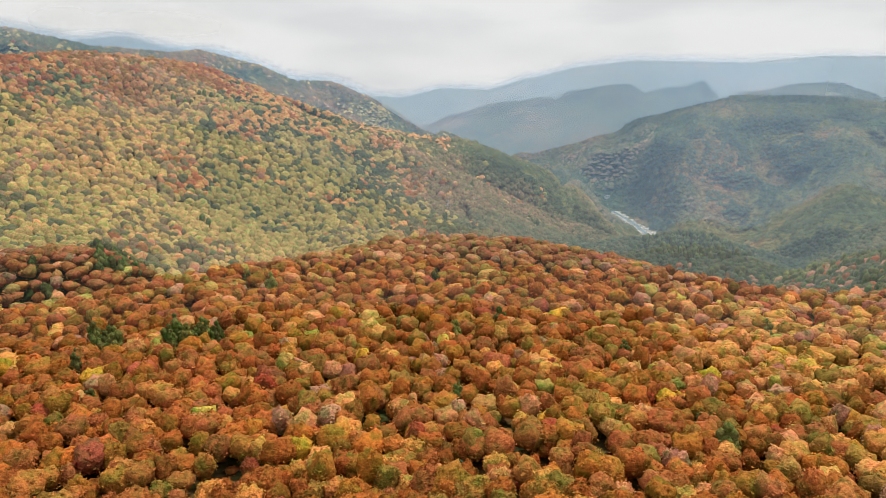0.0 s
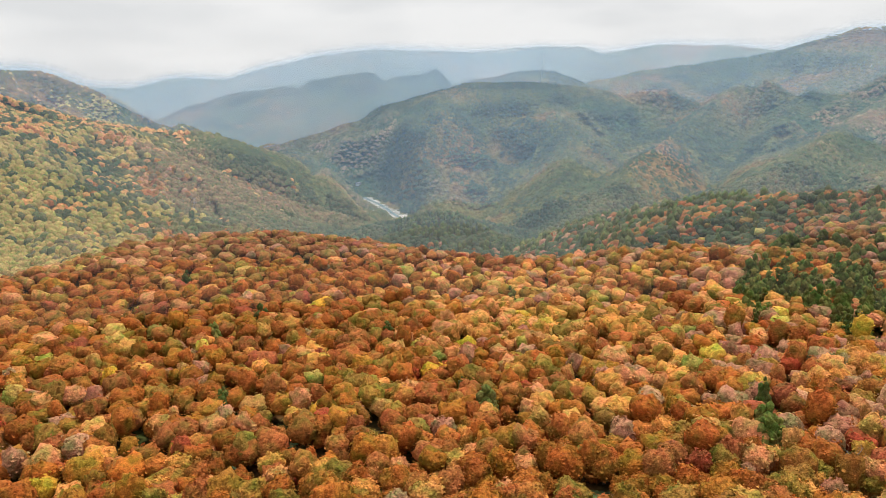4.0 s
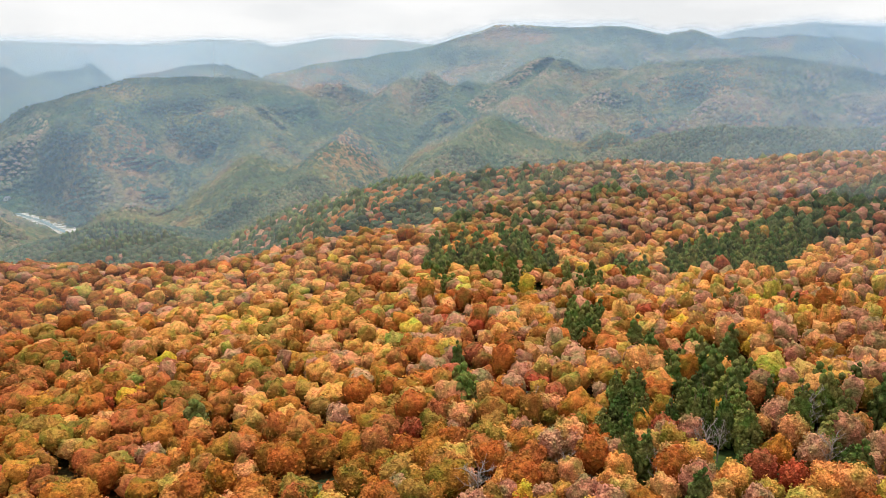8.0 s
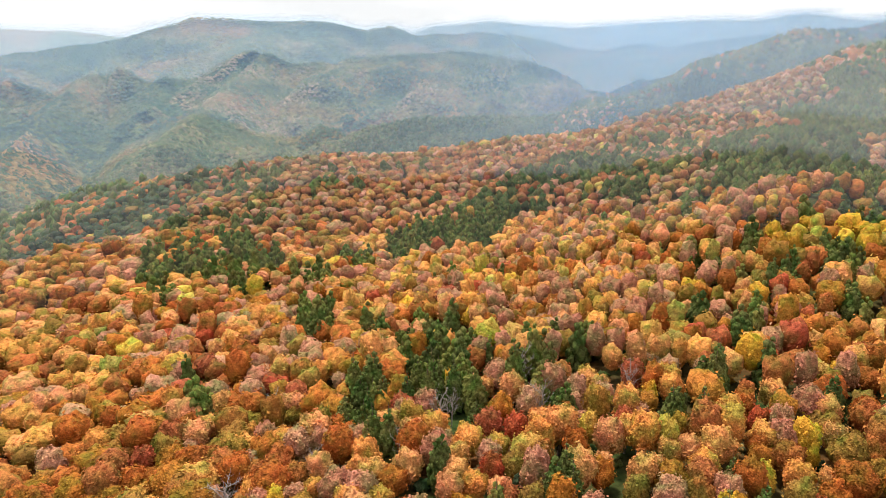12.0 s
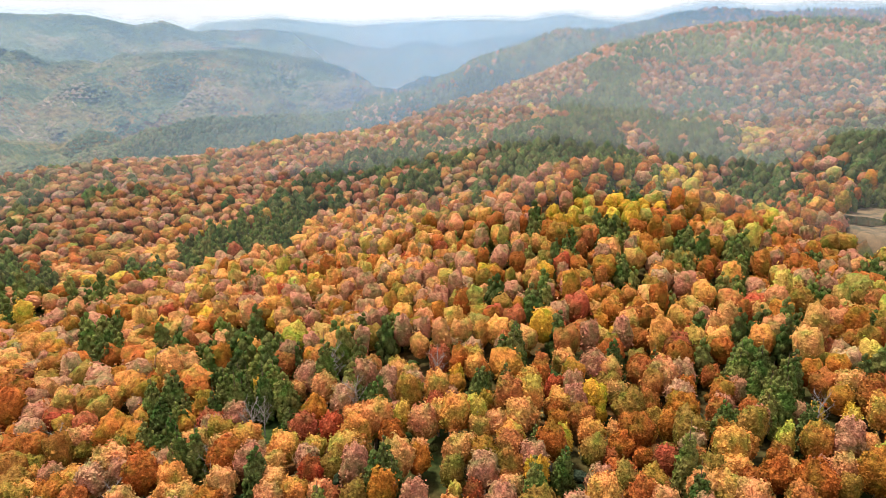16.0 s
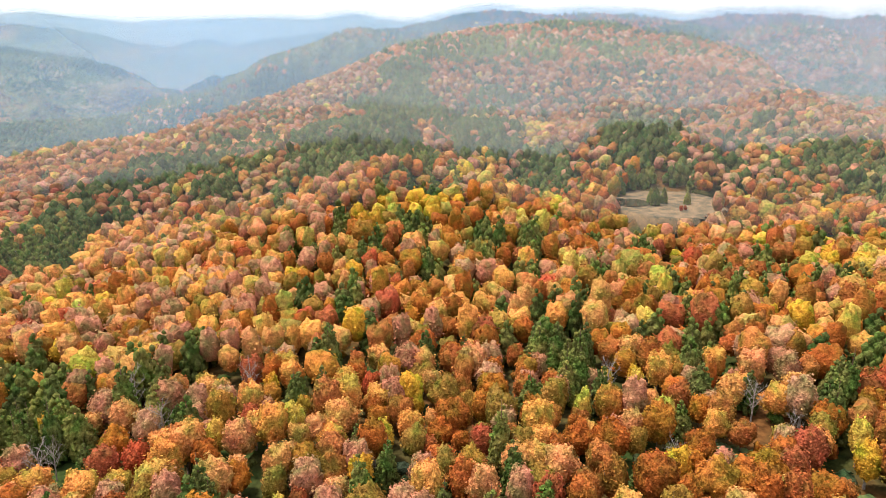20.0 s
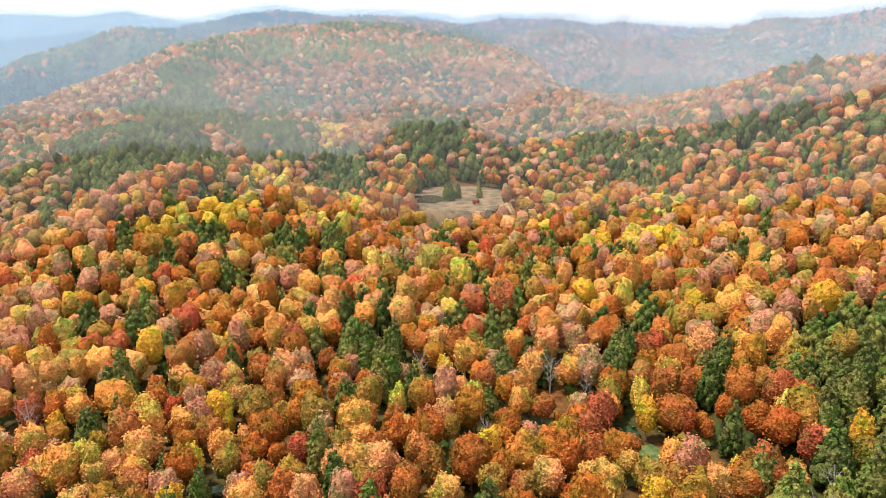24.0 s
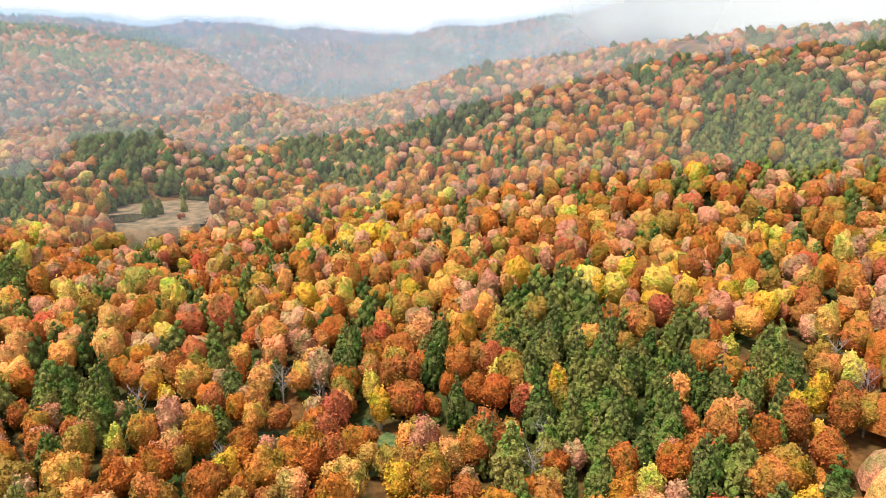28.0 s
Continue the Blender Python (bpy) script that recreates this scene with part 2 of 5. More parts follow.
def roof(r, b):
    """Height of the wood's roof over the drone, from the sections."""
    i0 = np.clip(np.floor(b + 60).astype(int), 0, len(STATION_R) - 2)
    u = (b + 60 - i0)[:, None]
    d, h = STATION_R[i0] * (1 - u) + STATION_R[i0 + 1] * u, STATION_Z[i0] * (1 - u) + STATION_Z[i0 + 1] * u
    out = h[:, -1].copy()
    for k in range(d.shape[1] - 1):
        m = (r >= d[:, k]) & (r < d[:, k + 1])
        v = (r[m] - d[m, k]) / np.maximum(d[m, k + 1] - d[m, k], 1e-6)
        out[m] = h[m, k] * (1 - v) + h[m, k + 1] * v
    return out


def land(x, y):
    """Height of the ground at arrays of places."""
    r, b = np.hypot(x, y), wrap(np.degrees(np.arctan2(x, y)))
    base = np.interp(b, (-60, 50, 70, 85, 100, 130, 180, 300), (-365, -365, -320, -220, -110, -70, -40, -365))
    soft = 6.0 + 0.02 * r
    near = (roof(np.maximum(r - soft, 0), b) + 2 * roof(r, b) + roof(r + soft, b)) / 4
    fade = np.clip((r - np.interp(b, (80, 95), (950, 1350))) / 450, 0, 1)
    z = EYE + near * (1 - fade) + base * fade - CANOPY + np.interp(b, (45, 80), (2.0, 0.0))
    wob = grain(x, y, 420, 5, 2) * np.clip((r - 900) / 900, 0, 1)
    drop = np.zeros(x.shape)
    for slope, spread, pts in RIDGES:
        best, fall = np.full(x.shape, -1e4), np.zeros(x.shape)
        for p, q in zip(pts, pts[1:]):
            ex, ey = q[0] - p[0], q[1] - p[1]
            u = np.clip(((x - p[0]) * ex + (y - p[1]) * ey) / (ex * ex + ey * ey), 0, 1)
            d = np.hypot(x - p[0] - u * ex, y - p[1] - u * ey)
            down = slope * d ** 1.6 / (d + 40 * spread) ** 0.6
            height = p[2] + u * (q[2] - p[2]) - down
            fall, best = np.where(height > best, down, fall), np.maximum(best, height)
        drop, z = np.where(best > z, fall, drop), np.maximum(z, best)
    gully = np.minimum(np.abs(grain(x, y, 340, 11, 3)) - 0.27, 0.12)
    high = np.clip((r - 800) / 700, 0, 1)
    z = z + gully * np.interp(r, (1000, 2000, 2500, 2900, 3300, 3700), (100, 150, 85, 75, 120, 110)) * high * np.clip((z - EYE + 350) / 120, 0, 1) * np.clip(drop / 90, 0, 1) + wob * np.where(r > 2900, 22, 8) * np.clip(drop / 60, 0, 1)
    z = z + np.minimum(np.abs(grain(x, y, 150, 13, 2)) - 0.25, 0.12) * 65 * np.clip((r - 1200) / 400, 0, 1) * np.clip((2700 - r) / 500, 0, 1) * np.clip(drop / 70, 0, 1)
    tang, away = np.radians(b) * 2300 + 60 * grain(x, y, 300, 17, 2), r * 0.42
    spur = 0.22 - np.abs(grain(tang, away, 330, 19, 3))
    z = z + spur * 150 * np.clip((r - 1250) / 300, 0, 1) * np.clip((3600 - r) / 500, 0, 1) * np.clip(drop / 140, 0, 1) * np.interp(b, (8, 20, 72, 84), (0.3, 1, 1, 0.3))
    z = z + grain(x, y, 90, 3, 2) * np.clip((r - 250) / 400, 0.15, 1) * 4.0
    z = np.maximum(z, 4.0 + grain(x, y, 60, 9) * 1.0)
    marsh = np.clip(1.22 - marsh_reach(x, y), 0, 0.2) / 0.2
    marsh = marsh * marsh * (3 - 2 * marsh)
    z = z * (1 - marsh) + MARSH[2] * marsh
    river = np.clip(1.2 - np.abs(river_offset(x, y)) / 110, 0, 1)
    river = river * river * (3 - 2 * river) * np.clip((2150 - r) / 150, 0, 1) * np.clip((r - 1500) / 80, 0, 1) * (b < 24)
    return z * (1 - river) + 3.0 * river


MARSH = (386 * math.sin(radians(120.6)), 386 * math.cos(radians(120.6)), EYE - 77.0)


def marsh_reach(x, y):
    """Distance from the marsh's middle: 1 at its rim. It stretches away from the drone."""
    s_, c_ = math.sin(radians(120.6)), math.cos(radians(120.6))
    u, v = (x - MARSH[0]) * s_ + (y - MARSH[1]) * c_, (x - MARSH[0]) * c_ - (y - MARSH[1]) * s_
    return np.hypot(u / 37, v / 28)


def river_offset(x, y):
    """Sideways distance from the river's middle line."""
    r, b = np.hypot(x, y), wrap(np.degrees(np.arctan2(x, y)))
    return (b - np.interp(r, (1500, 1650, 1750, 1850, 2000, 2150, 2350), (19.5, 17.6, 16.2, 15.2, 13.9, 13.4, 12.6))) * np.pi / 180 * r


# ---- materials ----
def shader(name):
    m = bpy.data.materials.new(name)
    m.use_nodes = True
    n, l = m.node_tree.nodes, m.node_tree.links
    return m, n, l, n["Principled BSDF"]


def ramp(n, stops):
    r = n.new("ShaderNodeValToRGB")
    els = r.color_ramp.elements
    while len(els) < len(stops):
        els.new(0.5)
    for e, (p, c) in zip(els, stops):
        e.position, e.color = p, (*c, 1)
    return r


def mixed(n, l, kind, fac, a, b):
    m = n.new("ShaderNodeMix")
    m.data_type, m.blend_type = "RGBA", kind
    for socket, v in ((m.inputs[0], fac), (m.inputs[6], a), (m.inputs[7], b)):
        if isinstance(v, (int, float)):
            socket.default_value = v
        elif isinstance(v, tuple):
            socket.default_value = (*v, 1)
        else:
            l.new(v, socket)
    return m.outputs[2]


def noise_of(n, l, size, detail=4.0):
    """Noise with features of about the given size in metres, in world space."""
    g, t = n.new("ShaderNodeNewGeometry"), n.new("ShaderNodeTexNoise")
    t.inputs["Scale"].default_value, t.inputs["Detail"].default_value = 1.0 / size, detail
    l.new(g.outputs["Position"], t.inputs["Vector"])
    return t.outputs[0]


def thin_leaf(m, n, l, bsdf, colour, through_light):
    """Leaves let part of the light through."""
    t, mix = n.new("ShaderNodeBsdfTranslucent"), n.new("ShaderNodeMixShader")
    mix.inputs[0].default_value = through_light
    l.new(colour, bsdf.inputs["Base Color"])
    l.new(colour, t.inputs["Color"])
    bsdf.inputs["Roughness"].default_value = 0.7
    bsdf.inputs["Specular IOR Level"].default_value = 0.08
    l.new(bsdf.outputs[0], mix.inputs[1])
    l.new(t.outputs[0], mix.inputs[2])
    l.new(mix.outputs[0], n["Material Output"].inputs["Surface"])


def leafage(n, l, colour, m, bsdf, through_light):
    """Speckle of leaves with shade painted into the gaps, larger patches of another tone, and a rough leafy relief."""
    geo = n.new("ShaderNodeNewGeometry")
    spread = ramp(n, [(0.0, (0.88, 0.86, 0.86)), (0.5, (1.0, 1.0, 0.98)), (1.0, (1.12, 1.14, 1.08))])
    l.new(geo.outputs["Random Per Island"], spread.inputs[0])
    c = mixed(n, l, "MULTIPLY", 1.0, colour, spread.outputs[0])
    patch = ramp(n, [(0.34, (0.60, 0.92, 0.7)), (0.5, (1.0, 1.0, 1.0)), (0.66, (1.12, 0.92, 1.1))])
    l.new(noise_of(n, l, 4.5, 2.0), patch.inputs[0])
    c = mixed(n, l, "MULTIPLY", 1.0, c, patch.outputs[0])
    height = None
    for size, dark, light, rough in ((1.3, 0.72, 1.24, 2.0), (0.34, 0.62, 1.34, 2.0)):      # bunches of leaves, and leaves in them
        fleck = noise_of(n, l, size, rough)
        # shade put into the colour: hollows of the relief darker, tips lighter
        gap_shade = ramp(n, [(0.30, (dark,) * 3), (0.5, (1.0,) * 3), (0.68, (light,) * 3)])
        l.new(fleck, gap_shade.inputs[0])
        c = mixed(n, l, "MULTIPLY", 1.0, c, gap_shade.outputs[0])
        bump = n.new("ShaderNodeBump")
        bump.inputs["Strength"].default_value, bump.inputs["Distance"].default_value = 0.8, size * 0.9
        l.new(fleck, bump.inputs["Height"])
        if height:
            l.new(height, bump.inputs["Normal"])
        height = bump.outputs[0]
    l.new(height, bsdf.inputs["Normal"])
    thin_leaf(m, n, l, bsdf, c, through_light)


def foliage(name, stops, through_light=0.2):
    """Leaf colour: one tone a tree."""
    m, n, l, bsdf = shader(name)
    info, tone = n.new("ShaderNodeObjectInfo"), ramp(n, stops)
    l.new(info.outputs["Random"], tone.inputs[0])
    leafage(n, l, tone.outputs[0], m, bsdf, through_light)
    return m


TONES = {   # leaf colours of each kind, over a random number from 0 to 1
    "beech": [(0, (0.347, 0.097, 0.015)), (0.2, (0.412, 0.125, 0.017)), (0.36, (0.364, 0.118, 0.030)), (0.52, (0.446, 0.164, 0.017)),
              (0.68, (0.297, 0.143, 0.017)), (0.84, (0.396, 0.143, 0.041)), (1, (0.462, 0.201, 0.022))],
    "maple": [(0, (0.411, 0.070, 0.022)), (0.35, (0.342, 0.098, 0.040)), (0.7, (0.411, 0.118, 0.028)), (1, (0.479, 0.150, 0.017))],
    "birch": [(0, (0.452, 0.236, 0.018)), (0.45, (0.483, 0.287, 0.020)), (0.75, (0.467, 0.351, 0.066)), (1, (0.296, 0.244, 0.025))],
    "fading": [(0, (0.392, 0.168, 0.088)), (0.5, (0.430, 0.200, 0.105)), (1, (0.439, 0.248, 0.126))],
    "cedar": [(0, (0.076, 0.101, 0.025)), (0.5, (0.119, 0.137, 0.032)), (1, (0.188, 0.191, 0.042))],
    "green": [(0, (0.040, 0.070, 0.036)), (0.4, (0.065, 0.092, 0.038)), (0.65, (0.13, 0.135, 0.048)), (0.85, (0.21, 0.155, 0.06)), (1, (0.28, 0.17, 0.075))],
    "lime": [(0, (0.376, 0.316, 0.063)), (0.4, (0.544, 0.405, 0.084)), (0.75, (0.713, 0.455, 0.105)), (1, (0.700, 0.354, 0.095))],
    "rust": [(0, (0.285, 0.088, 0.014)), (0.4, (0.350, 0.112, 0.014)), (0.7, (0.310, 0.104, 0.028)), (1, (0.380, 0.140, 0.015))],
    "olive": [(0, (0.200, 0.128, 0.022)), (0.4, (0.260, 0.150, 0.024)), (0.7, (0.320, 0.172, 0.026)), (1, (0.245, 0.160, 0.032))],
    "amber": [(0, (0.564, 0.240, 0.046)), (0.35, (0.626, 0.297, 0.061)), (0.7, (0.584, 0.250, 0.099)), (1, (0.522, 0.297, 0.057))],
}
for kind, calmer in (("beech", 0.86), ("maple", 0.85), ("birch", 1.05), ("fading", 0.88), ("cedar", 1.0), ("green", 0.95), ("lime", 0.70), ("olive", 1.0), ("amber", 0.88), ("rust", 0.88)):
    TONES[kind] = [(p, tuple(calmer * (0.97 * v + 0.03 * (0.3 * c[0] + 0.6 * c[1] + 0.1 * c[2])) for v in c)) for p, c in TONES[kind]]
LEAF = {kind: foliage(kind + "_leaves", TONES[kind], 0.1 if kind == "cedar" else 0.2) for kind in ("beech", "maple", "birch", "fading", "cedar", "lime", "olive", "amber", "rust")}


def wood_leaves():
    """Leaves of the massed woods, each tree in its own colour."""
    m, n, l, bsdf = shader("massed_leaves")
    tint = n.new("ShaderNodeAttribute")
    tint.attribute_name = "leaf_colour"
    leafage(n, l, tint.outputs["Color"], m, bsdf, 0.2)
    return m


def bark(name, a, b):
    m, n, l, bsdf = shader(name)
    r = ramp(n, [(0.35, a), (0.65, b)])
    l.new(noise_of(n, l, 0.5, 5.0), r.inputs[0])
    l.new(r.outputs[0], bsdf.inputs["Base Color"])
    bsdf.inputs["Roughness"].default_value = 0.9
    return m


def forest_floor():
    m, n, l, bsdf = shader("forest_floor")
    big, small = noise_of(n, l, 30, 5.0), noise_of(n, l, 2.0, 6.0)
    a = ramp(n, [(0.38, (0.03, 0.05, 0.014)), (0.52, (0.06, 0.045, 0.018)), (0.62, (0.12, 0.055, 0.02))])
    b = ramp(n, [(0.3, (0.55, 0.55, 0.55)), (0.7, (1.35, 1.3, 1.2))])
    l.new(big, a.inputs[0])
    l.new(small, b.inputs[0])
    l.new(mixed(n, l, "MULTIPLY", 1.0, a.outputs[0], b.outputs[0]), bsdf.inputs["Base Color"])
    bsdf.inputs["Roughness"].default_value = 0.95
    bsdf.inputs["Specular IOR Level"].default_value = 0.05
    bump = n.new("ShaderNodeBump")
    bump.inputs["Strength"].default_value, bump.inputs["Distance"].default_value = 0.8, 3.0
    l.new(noise_of(n, l, 9, 4.0), bump.inputs["Height"])
    l.new(bump.outputs[0], bsdf.inputs["Normal"])
    return m


def far_wood():
    """The closed roof of woods too far off to tell a tree."""
    m, n, l, bsdf = shader("far_wood")
    a = ramp(n, [(0.36, (0.045, 0.075, 0.038)), (0.5, (0.10, 0.105, 0.042)), (0.64, (0.19, 0.115, 0.055))])
    b = ramp(n, [(0.3, (0.5, 0.5, 0.5)), (0.7, (1.4, 1.35, 1.25))])
    l.new(noise_of(n, l, 260, 6.0), a.inputs[0])
    grainy = noise_of(n, l, 14, 3.0)
    l.new(grainy, b.inputs[0])
    l.new(mixed(n, l, "MULTIPLY", 1.0, a.outputs[0], b.outputs[0]), bsdf.inputs["Base Color"])
    bsdf.inputs["Roughness"].default_value = 0.95
    bsdf.inputs["Specular IOR Level"].default_value = 0.05
    bump = n.new("ShaderNodeBump")
    bump.inputs["Strength"].default_value, bump.inputs["Distance"].default_value = 1.0, 14.0
    l.new(grainy, bump.inputs["Height"])
    l.new(bump.outputs[0], bsdf.inputs["Normal"])
    return m


def plain_ground(name, stops, size, rough=0.95):
    m, n, l, bsdf = shader(name)
    r = ramp(n, stops)
    l.new(noise_of(n, l, size, 7.0), r.inputs[0])
    l.new(r.outputs[0], bsdf.inputs["Base Color"])
    bsdf.inputs["Roughness"].default_value = rough
    return m


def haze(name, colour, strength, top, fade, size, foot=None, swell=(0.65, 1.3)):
    """Haze or cloud put in as a thin sheet: mostly clear, whitish where light falls on it, fading out upwards."""
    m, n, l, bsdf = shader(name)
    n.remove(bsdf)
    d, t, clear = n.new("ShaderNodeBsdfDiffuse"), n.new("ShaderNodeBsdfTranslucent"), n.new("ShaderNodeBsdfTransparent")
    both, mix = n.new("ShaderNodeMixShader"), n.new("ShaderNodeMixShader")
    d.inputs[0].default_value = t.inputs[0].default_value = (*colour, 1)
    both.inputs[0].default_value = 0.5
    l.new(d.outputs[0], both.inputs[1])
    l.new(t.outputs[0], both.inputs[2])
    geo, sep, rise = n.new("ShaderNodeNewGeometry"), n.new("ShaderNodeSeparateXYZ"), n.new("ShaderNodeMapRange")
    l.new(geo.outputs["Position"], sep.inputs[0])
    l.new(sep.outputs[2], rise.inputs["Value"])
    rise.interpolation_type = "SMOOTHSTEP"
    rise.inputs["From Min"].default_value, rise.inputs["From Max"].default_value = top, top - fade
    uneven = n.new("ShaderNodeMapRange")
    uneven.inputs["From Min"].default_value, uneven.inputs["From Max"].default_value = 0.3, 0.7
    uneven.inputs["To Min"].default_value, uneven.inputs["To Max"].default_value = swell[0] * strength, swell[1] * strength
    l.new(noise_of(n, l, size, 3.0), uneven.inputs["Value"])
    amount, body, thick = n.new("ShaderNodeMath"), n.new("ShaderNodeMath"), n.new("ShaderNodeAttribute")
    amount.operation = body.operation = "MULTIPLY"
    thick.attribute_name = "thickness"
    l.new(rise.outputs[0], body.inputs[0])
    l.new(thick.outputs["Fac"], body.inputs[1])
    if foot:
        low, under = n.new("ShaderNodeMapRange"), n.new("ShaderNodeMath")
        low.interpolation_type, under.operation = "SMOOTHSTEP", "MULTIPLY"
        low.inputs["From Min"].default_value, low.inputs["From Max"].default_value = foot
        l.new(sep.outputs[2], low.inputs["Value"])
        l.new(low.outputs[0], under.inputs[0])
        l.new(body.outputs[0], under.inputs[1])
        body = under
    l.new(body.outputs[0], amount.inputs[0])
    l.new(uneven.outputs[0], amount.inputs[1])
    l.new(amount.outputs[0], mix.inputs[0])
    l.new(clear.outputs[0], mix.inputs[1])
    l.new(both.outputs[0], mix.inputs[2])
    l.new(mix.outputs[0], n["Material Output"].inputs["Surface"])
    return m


MASSED = wood_leaves()
BARK = bark("grey_bark", (0.10, 0.085, 0.07), (0.26, 0.23, 0.20))
BARK_PALE = bark("pale_bark", (0.19, 0.155, 0.14), (0.33, 0.29, 0.27))
BARK_RED = bark("cedar_bark", (0.09, 0.05, 0.035), (0.17, 0.10, 0.07))
FLOOR = forest_floor()
FAR_WOOD = far_wood()


# ---- ground: one sheet out to the horizon ----
def mesh_from(name, verts, faces, material, colours=None, smooth=None):
    """A mesh out of arrays: verts (n, 3), faces (m, 3 or 4), colours one a face."""
    me = bpy.data.meshes.new(name)
    faces = np.ascontiguousarray(faces, dtype=np.int32)
    k = faces.shape[1]
    me.vertices.add(len(verts))
    me.vertices.foreach_set("co", np.ascontiguousarray(verts, dtype=np.float32).ravel())
    me.loops.add(faces.size)
    me.loops.foreach_set("vertex_index", faces.ravel())
    me.polygons.add(len(faces))
    me.polygons.foreach_set("loop_start", np.arange(len(faces), dtype=np.int32) * k)
    if colours is not None:
        at = me.attributes.new("leaf_colour", "FLOAT_COLOR", "FACE")
        at.data.foreach_set("color", np.c_[colours, np.ones(len(colours))].astype(np.float32).ravel())
    if smooth is not None:
        me.polygons.foreach_set("use_smooth", smooth)
    me.materials.append(material)
    me.update(calc_edges=True)
    return me


bearings = np.r_[np.arange(-42, 178, 0.6), np.arange(178, 318, 4.0)]
rings = np.r_[0.0, 4.0 * 1.033 ** np.arange(219)]
rings = rings[rings < 4900]
gb, gr = np.meshgrid(np.radians(bearings), rings, indexing="ij")
gx, gy = gr * np.sin(gb), gr * np.cos(gb)
gz = land(gx.ravel(), gy.ravel())
nb, nr = gb.shape
i, j = np.meshgrid(np.arange(nb), np.arange(nr - 1), indexing="ij")
i2 = (i + 1) % nb
quads = np.stack([i * nr + j, i * nr + j + 1, i2 * nr + j + 1, i2 * nr + j], -1).reshape(-1, 4)
closed = (gr.ravel() > 1520) & ((np.abs(river_offset(gx.ravel(), gy.ravel())) > 75) | (gr.ravel() > 2200) | (gx.ravel() < 0))
gz = gz + np.where(gr.ravel() > 3560, CANOPY * 0.9, np.where(closed, 9.0, 0))      # beyond, the sheet is the roof of the woods itself
ground_mesh = mesh_from("ground", np.c_[gx.ravel(), gy.ravel(), gz], quads, FLOOR)
ground_mesh.polygons.foreach_set("use_smooth", np.ones(len(quads), dtype=bool))
ground_mesh.materials.append(FAR_WOOD)
ring_of = np.tile(rings[:-1], nb)
ground_mesh.polygons.foreach_set("material_index", (ring_of > 900).astype(np.int32))
tagged(new("ground", ground_mesh), "hilly forest floor with leaf litter and low bushes", "ground", kind="structure")

# ---- what grows where ----
rng = np.random.default_rng(7)
STANDS = []


GOLD = []


def stand(bearing, away, along, across, share):
    """A conifer stand: half width across the bearing, half depth along it, share of conifers."""
    STANDS.append((bearing, away, along, across, 0, share))


def gold(bearing, away, along, across):
    """A group of yellow birches."""
    GOLD.append((bearing, away, along, across, 0))


stand(47.4, 340, 19, 42, 0.75)
stand(52.9, 364, 16, 70, 0.70)
stand(57.5, 324, 11, 28, 0.60)
stand(58.0, 259, 8, 23, 0.90)
stand(63.1, 237, 4, 15, 0.90)
stand(61.9, 179, 7, 23, 0.80)
stand(67.9, 207, 13, 39, 0.88)
stand(71.9, 203, 6, 17, 0.60)
stand(77.0, 192, 6, 20, 0.85)
stand(63.6, 156, 4, 14, 0.80)
stand(48.3, 196, 4, 12, 0.80)
stand(61.6, 350, 10, 24, 0.70)
stand(66.5, 378, 15, 30, 0.90)
stand(71.2, 394, 21, 48, 0.92)
stand(73.2, 442, 13, 34, 0.85)
stand(76.0, 479, 21, 65, 0.55)
stand(79.7, 530, 22, 42, 0.80)
stand(82.5, 515, 23, 47, 0.65)
stand(84.3, 461, 11, 21, 0.60)
stand(86.0, 515, 18, 45, 0.60)
stand(28.6, 922, 75, 120, 0.35)
stand(35.7, 711, 75, 65, 0.35)
stand(41.6, 1023, 83, 120, 0.30)
stand(50.8, 539, 44, 85, 0.30)
stand(60.0, 522, 28, 36, 0.30)
stand(53.2, 472, 19, 26, 0.35)
stand(95.0, 529, 49, 120, 0.92)
stand(99.9, 431, 18, 75, 0.90)
stand(105.4, 598, 39, 120, 0.92)
stand(110.5, 449, 23, 97, 0.70)
stand(101.1, 347, 16, 21, 0.50)
stand(85.8, 549, 40, 79, 0.50)
stand(89.1, 443, 7, 19, 0.90)
stand(83.5, 463, 8, 17, 0.80)
stand(99.2, 858, 35, 60, 0.85)
stand(99.5, 696, 40, 120, 0.85)
stand(103.2, 950, 66, 66, 0.50)
stand(96.0, 733, 21, 27, 0.70)
stand(106.1, 764, 31, 36, 0.50)
stand(110.0, 976, 35, 92, 0.40)
stand(96.9, 272, 8, 18, 0.70)
stand(100.7, 285, 6, 9, 0.60)
stand(106.1, 280, 7, 26, 0.90)
stand(109.9, 293, 6, 23, 0.90)
stand(101.5, 251, 4, 11, 0.90)
stand(94.3, 227, 5, 13, 0.85)
stand(94.0, 309, 4, 11, 0.90)
stand(100.0, 304, 4, 12, 0.90)
stand(111.1, 205, 4, 23, 0.95)
stand(113.6, 184, 6, 20, 0.90)
stand(91.7, 194, 4, 14, 0.80)
stand(90.2, 170, 4, 10, 0.90)
stand(84.8, 130, 4, 6, 0.90)
stand(79.5, 131, 4, 6, 0.80)
stand(109.2, 245, 7, 11, 0.70)
stand(99.3, 300, 4, 16, 0.90)
stand(105.6, 287, 6, 27, 0.80)
stand(108.7, 248, 6, 14, 0.80)
stand(109.9, 289, 5, 25, 0.90)
stand(110.9, 206, 4, 22, 0.95)
stand(113.8, 183, 5, 23, 0.95)
stand(114.4, 223, 4, 17, 0.90)
stand(115.7, 273, 4, 19, 0.90)
stand(119.1, 306, 5, 20, 0.80)
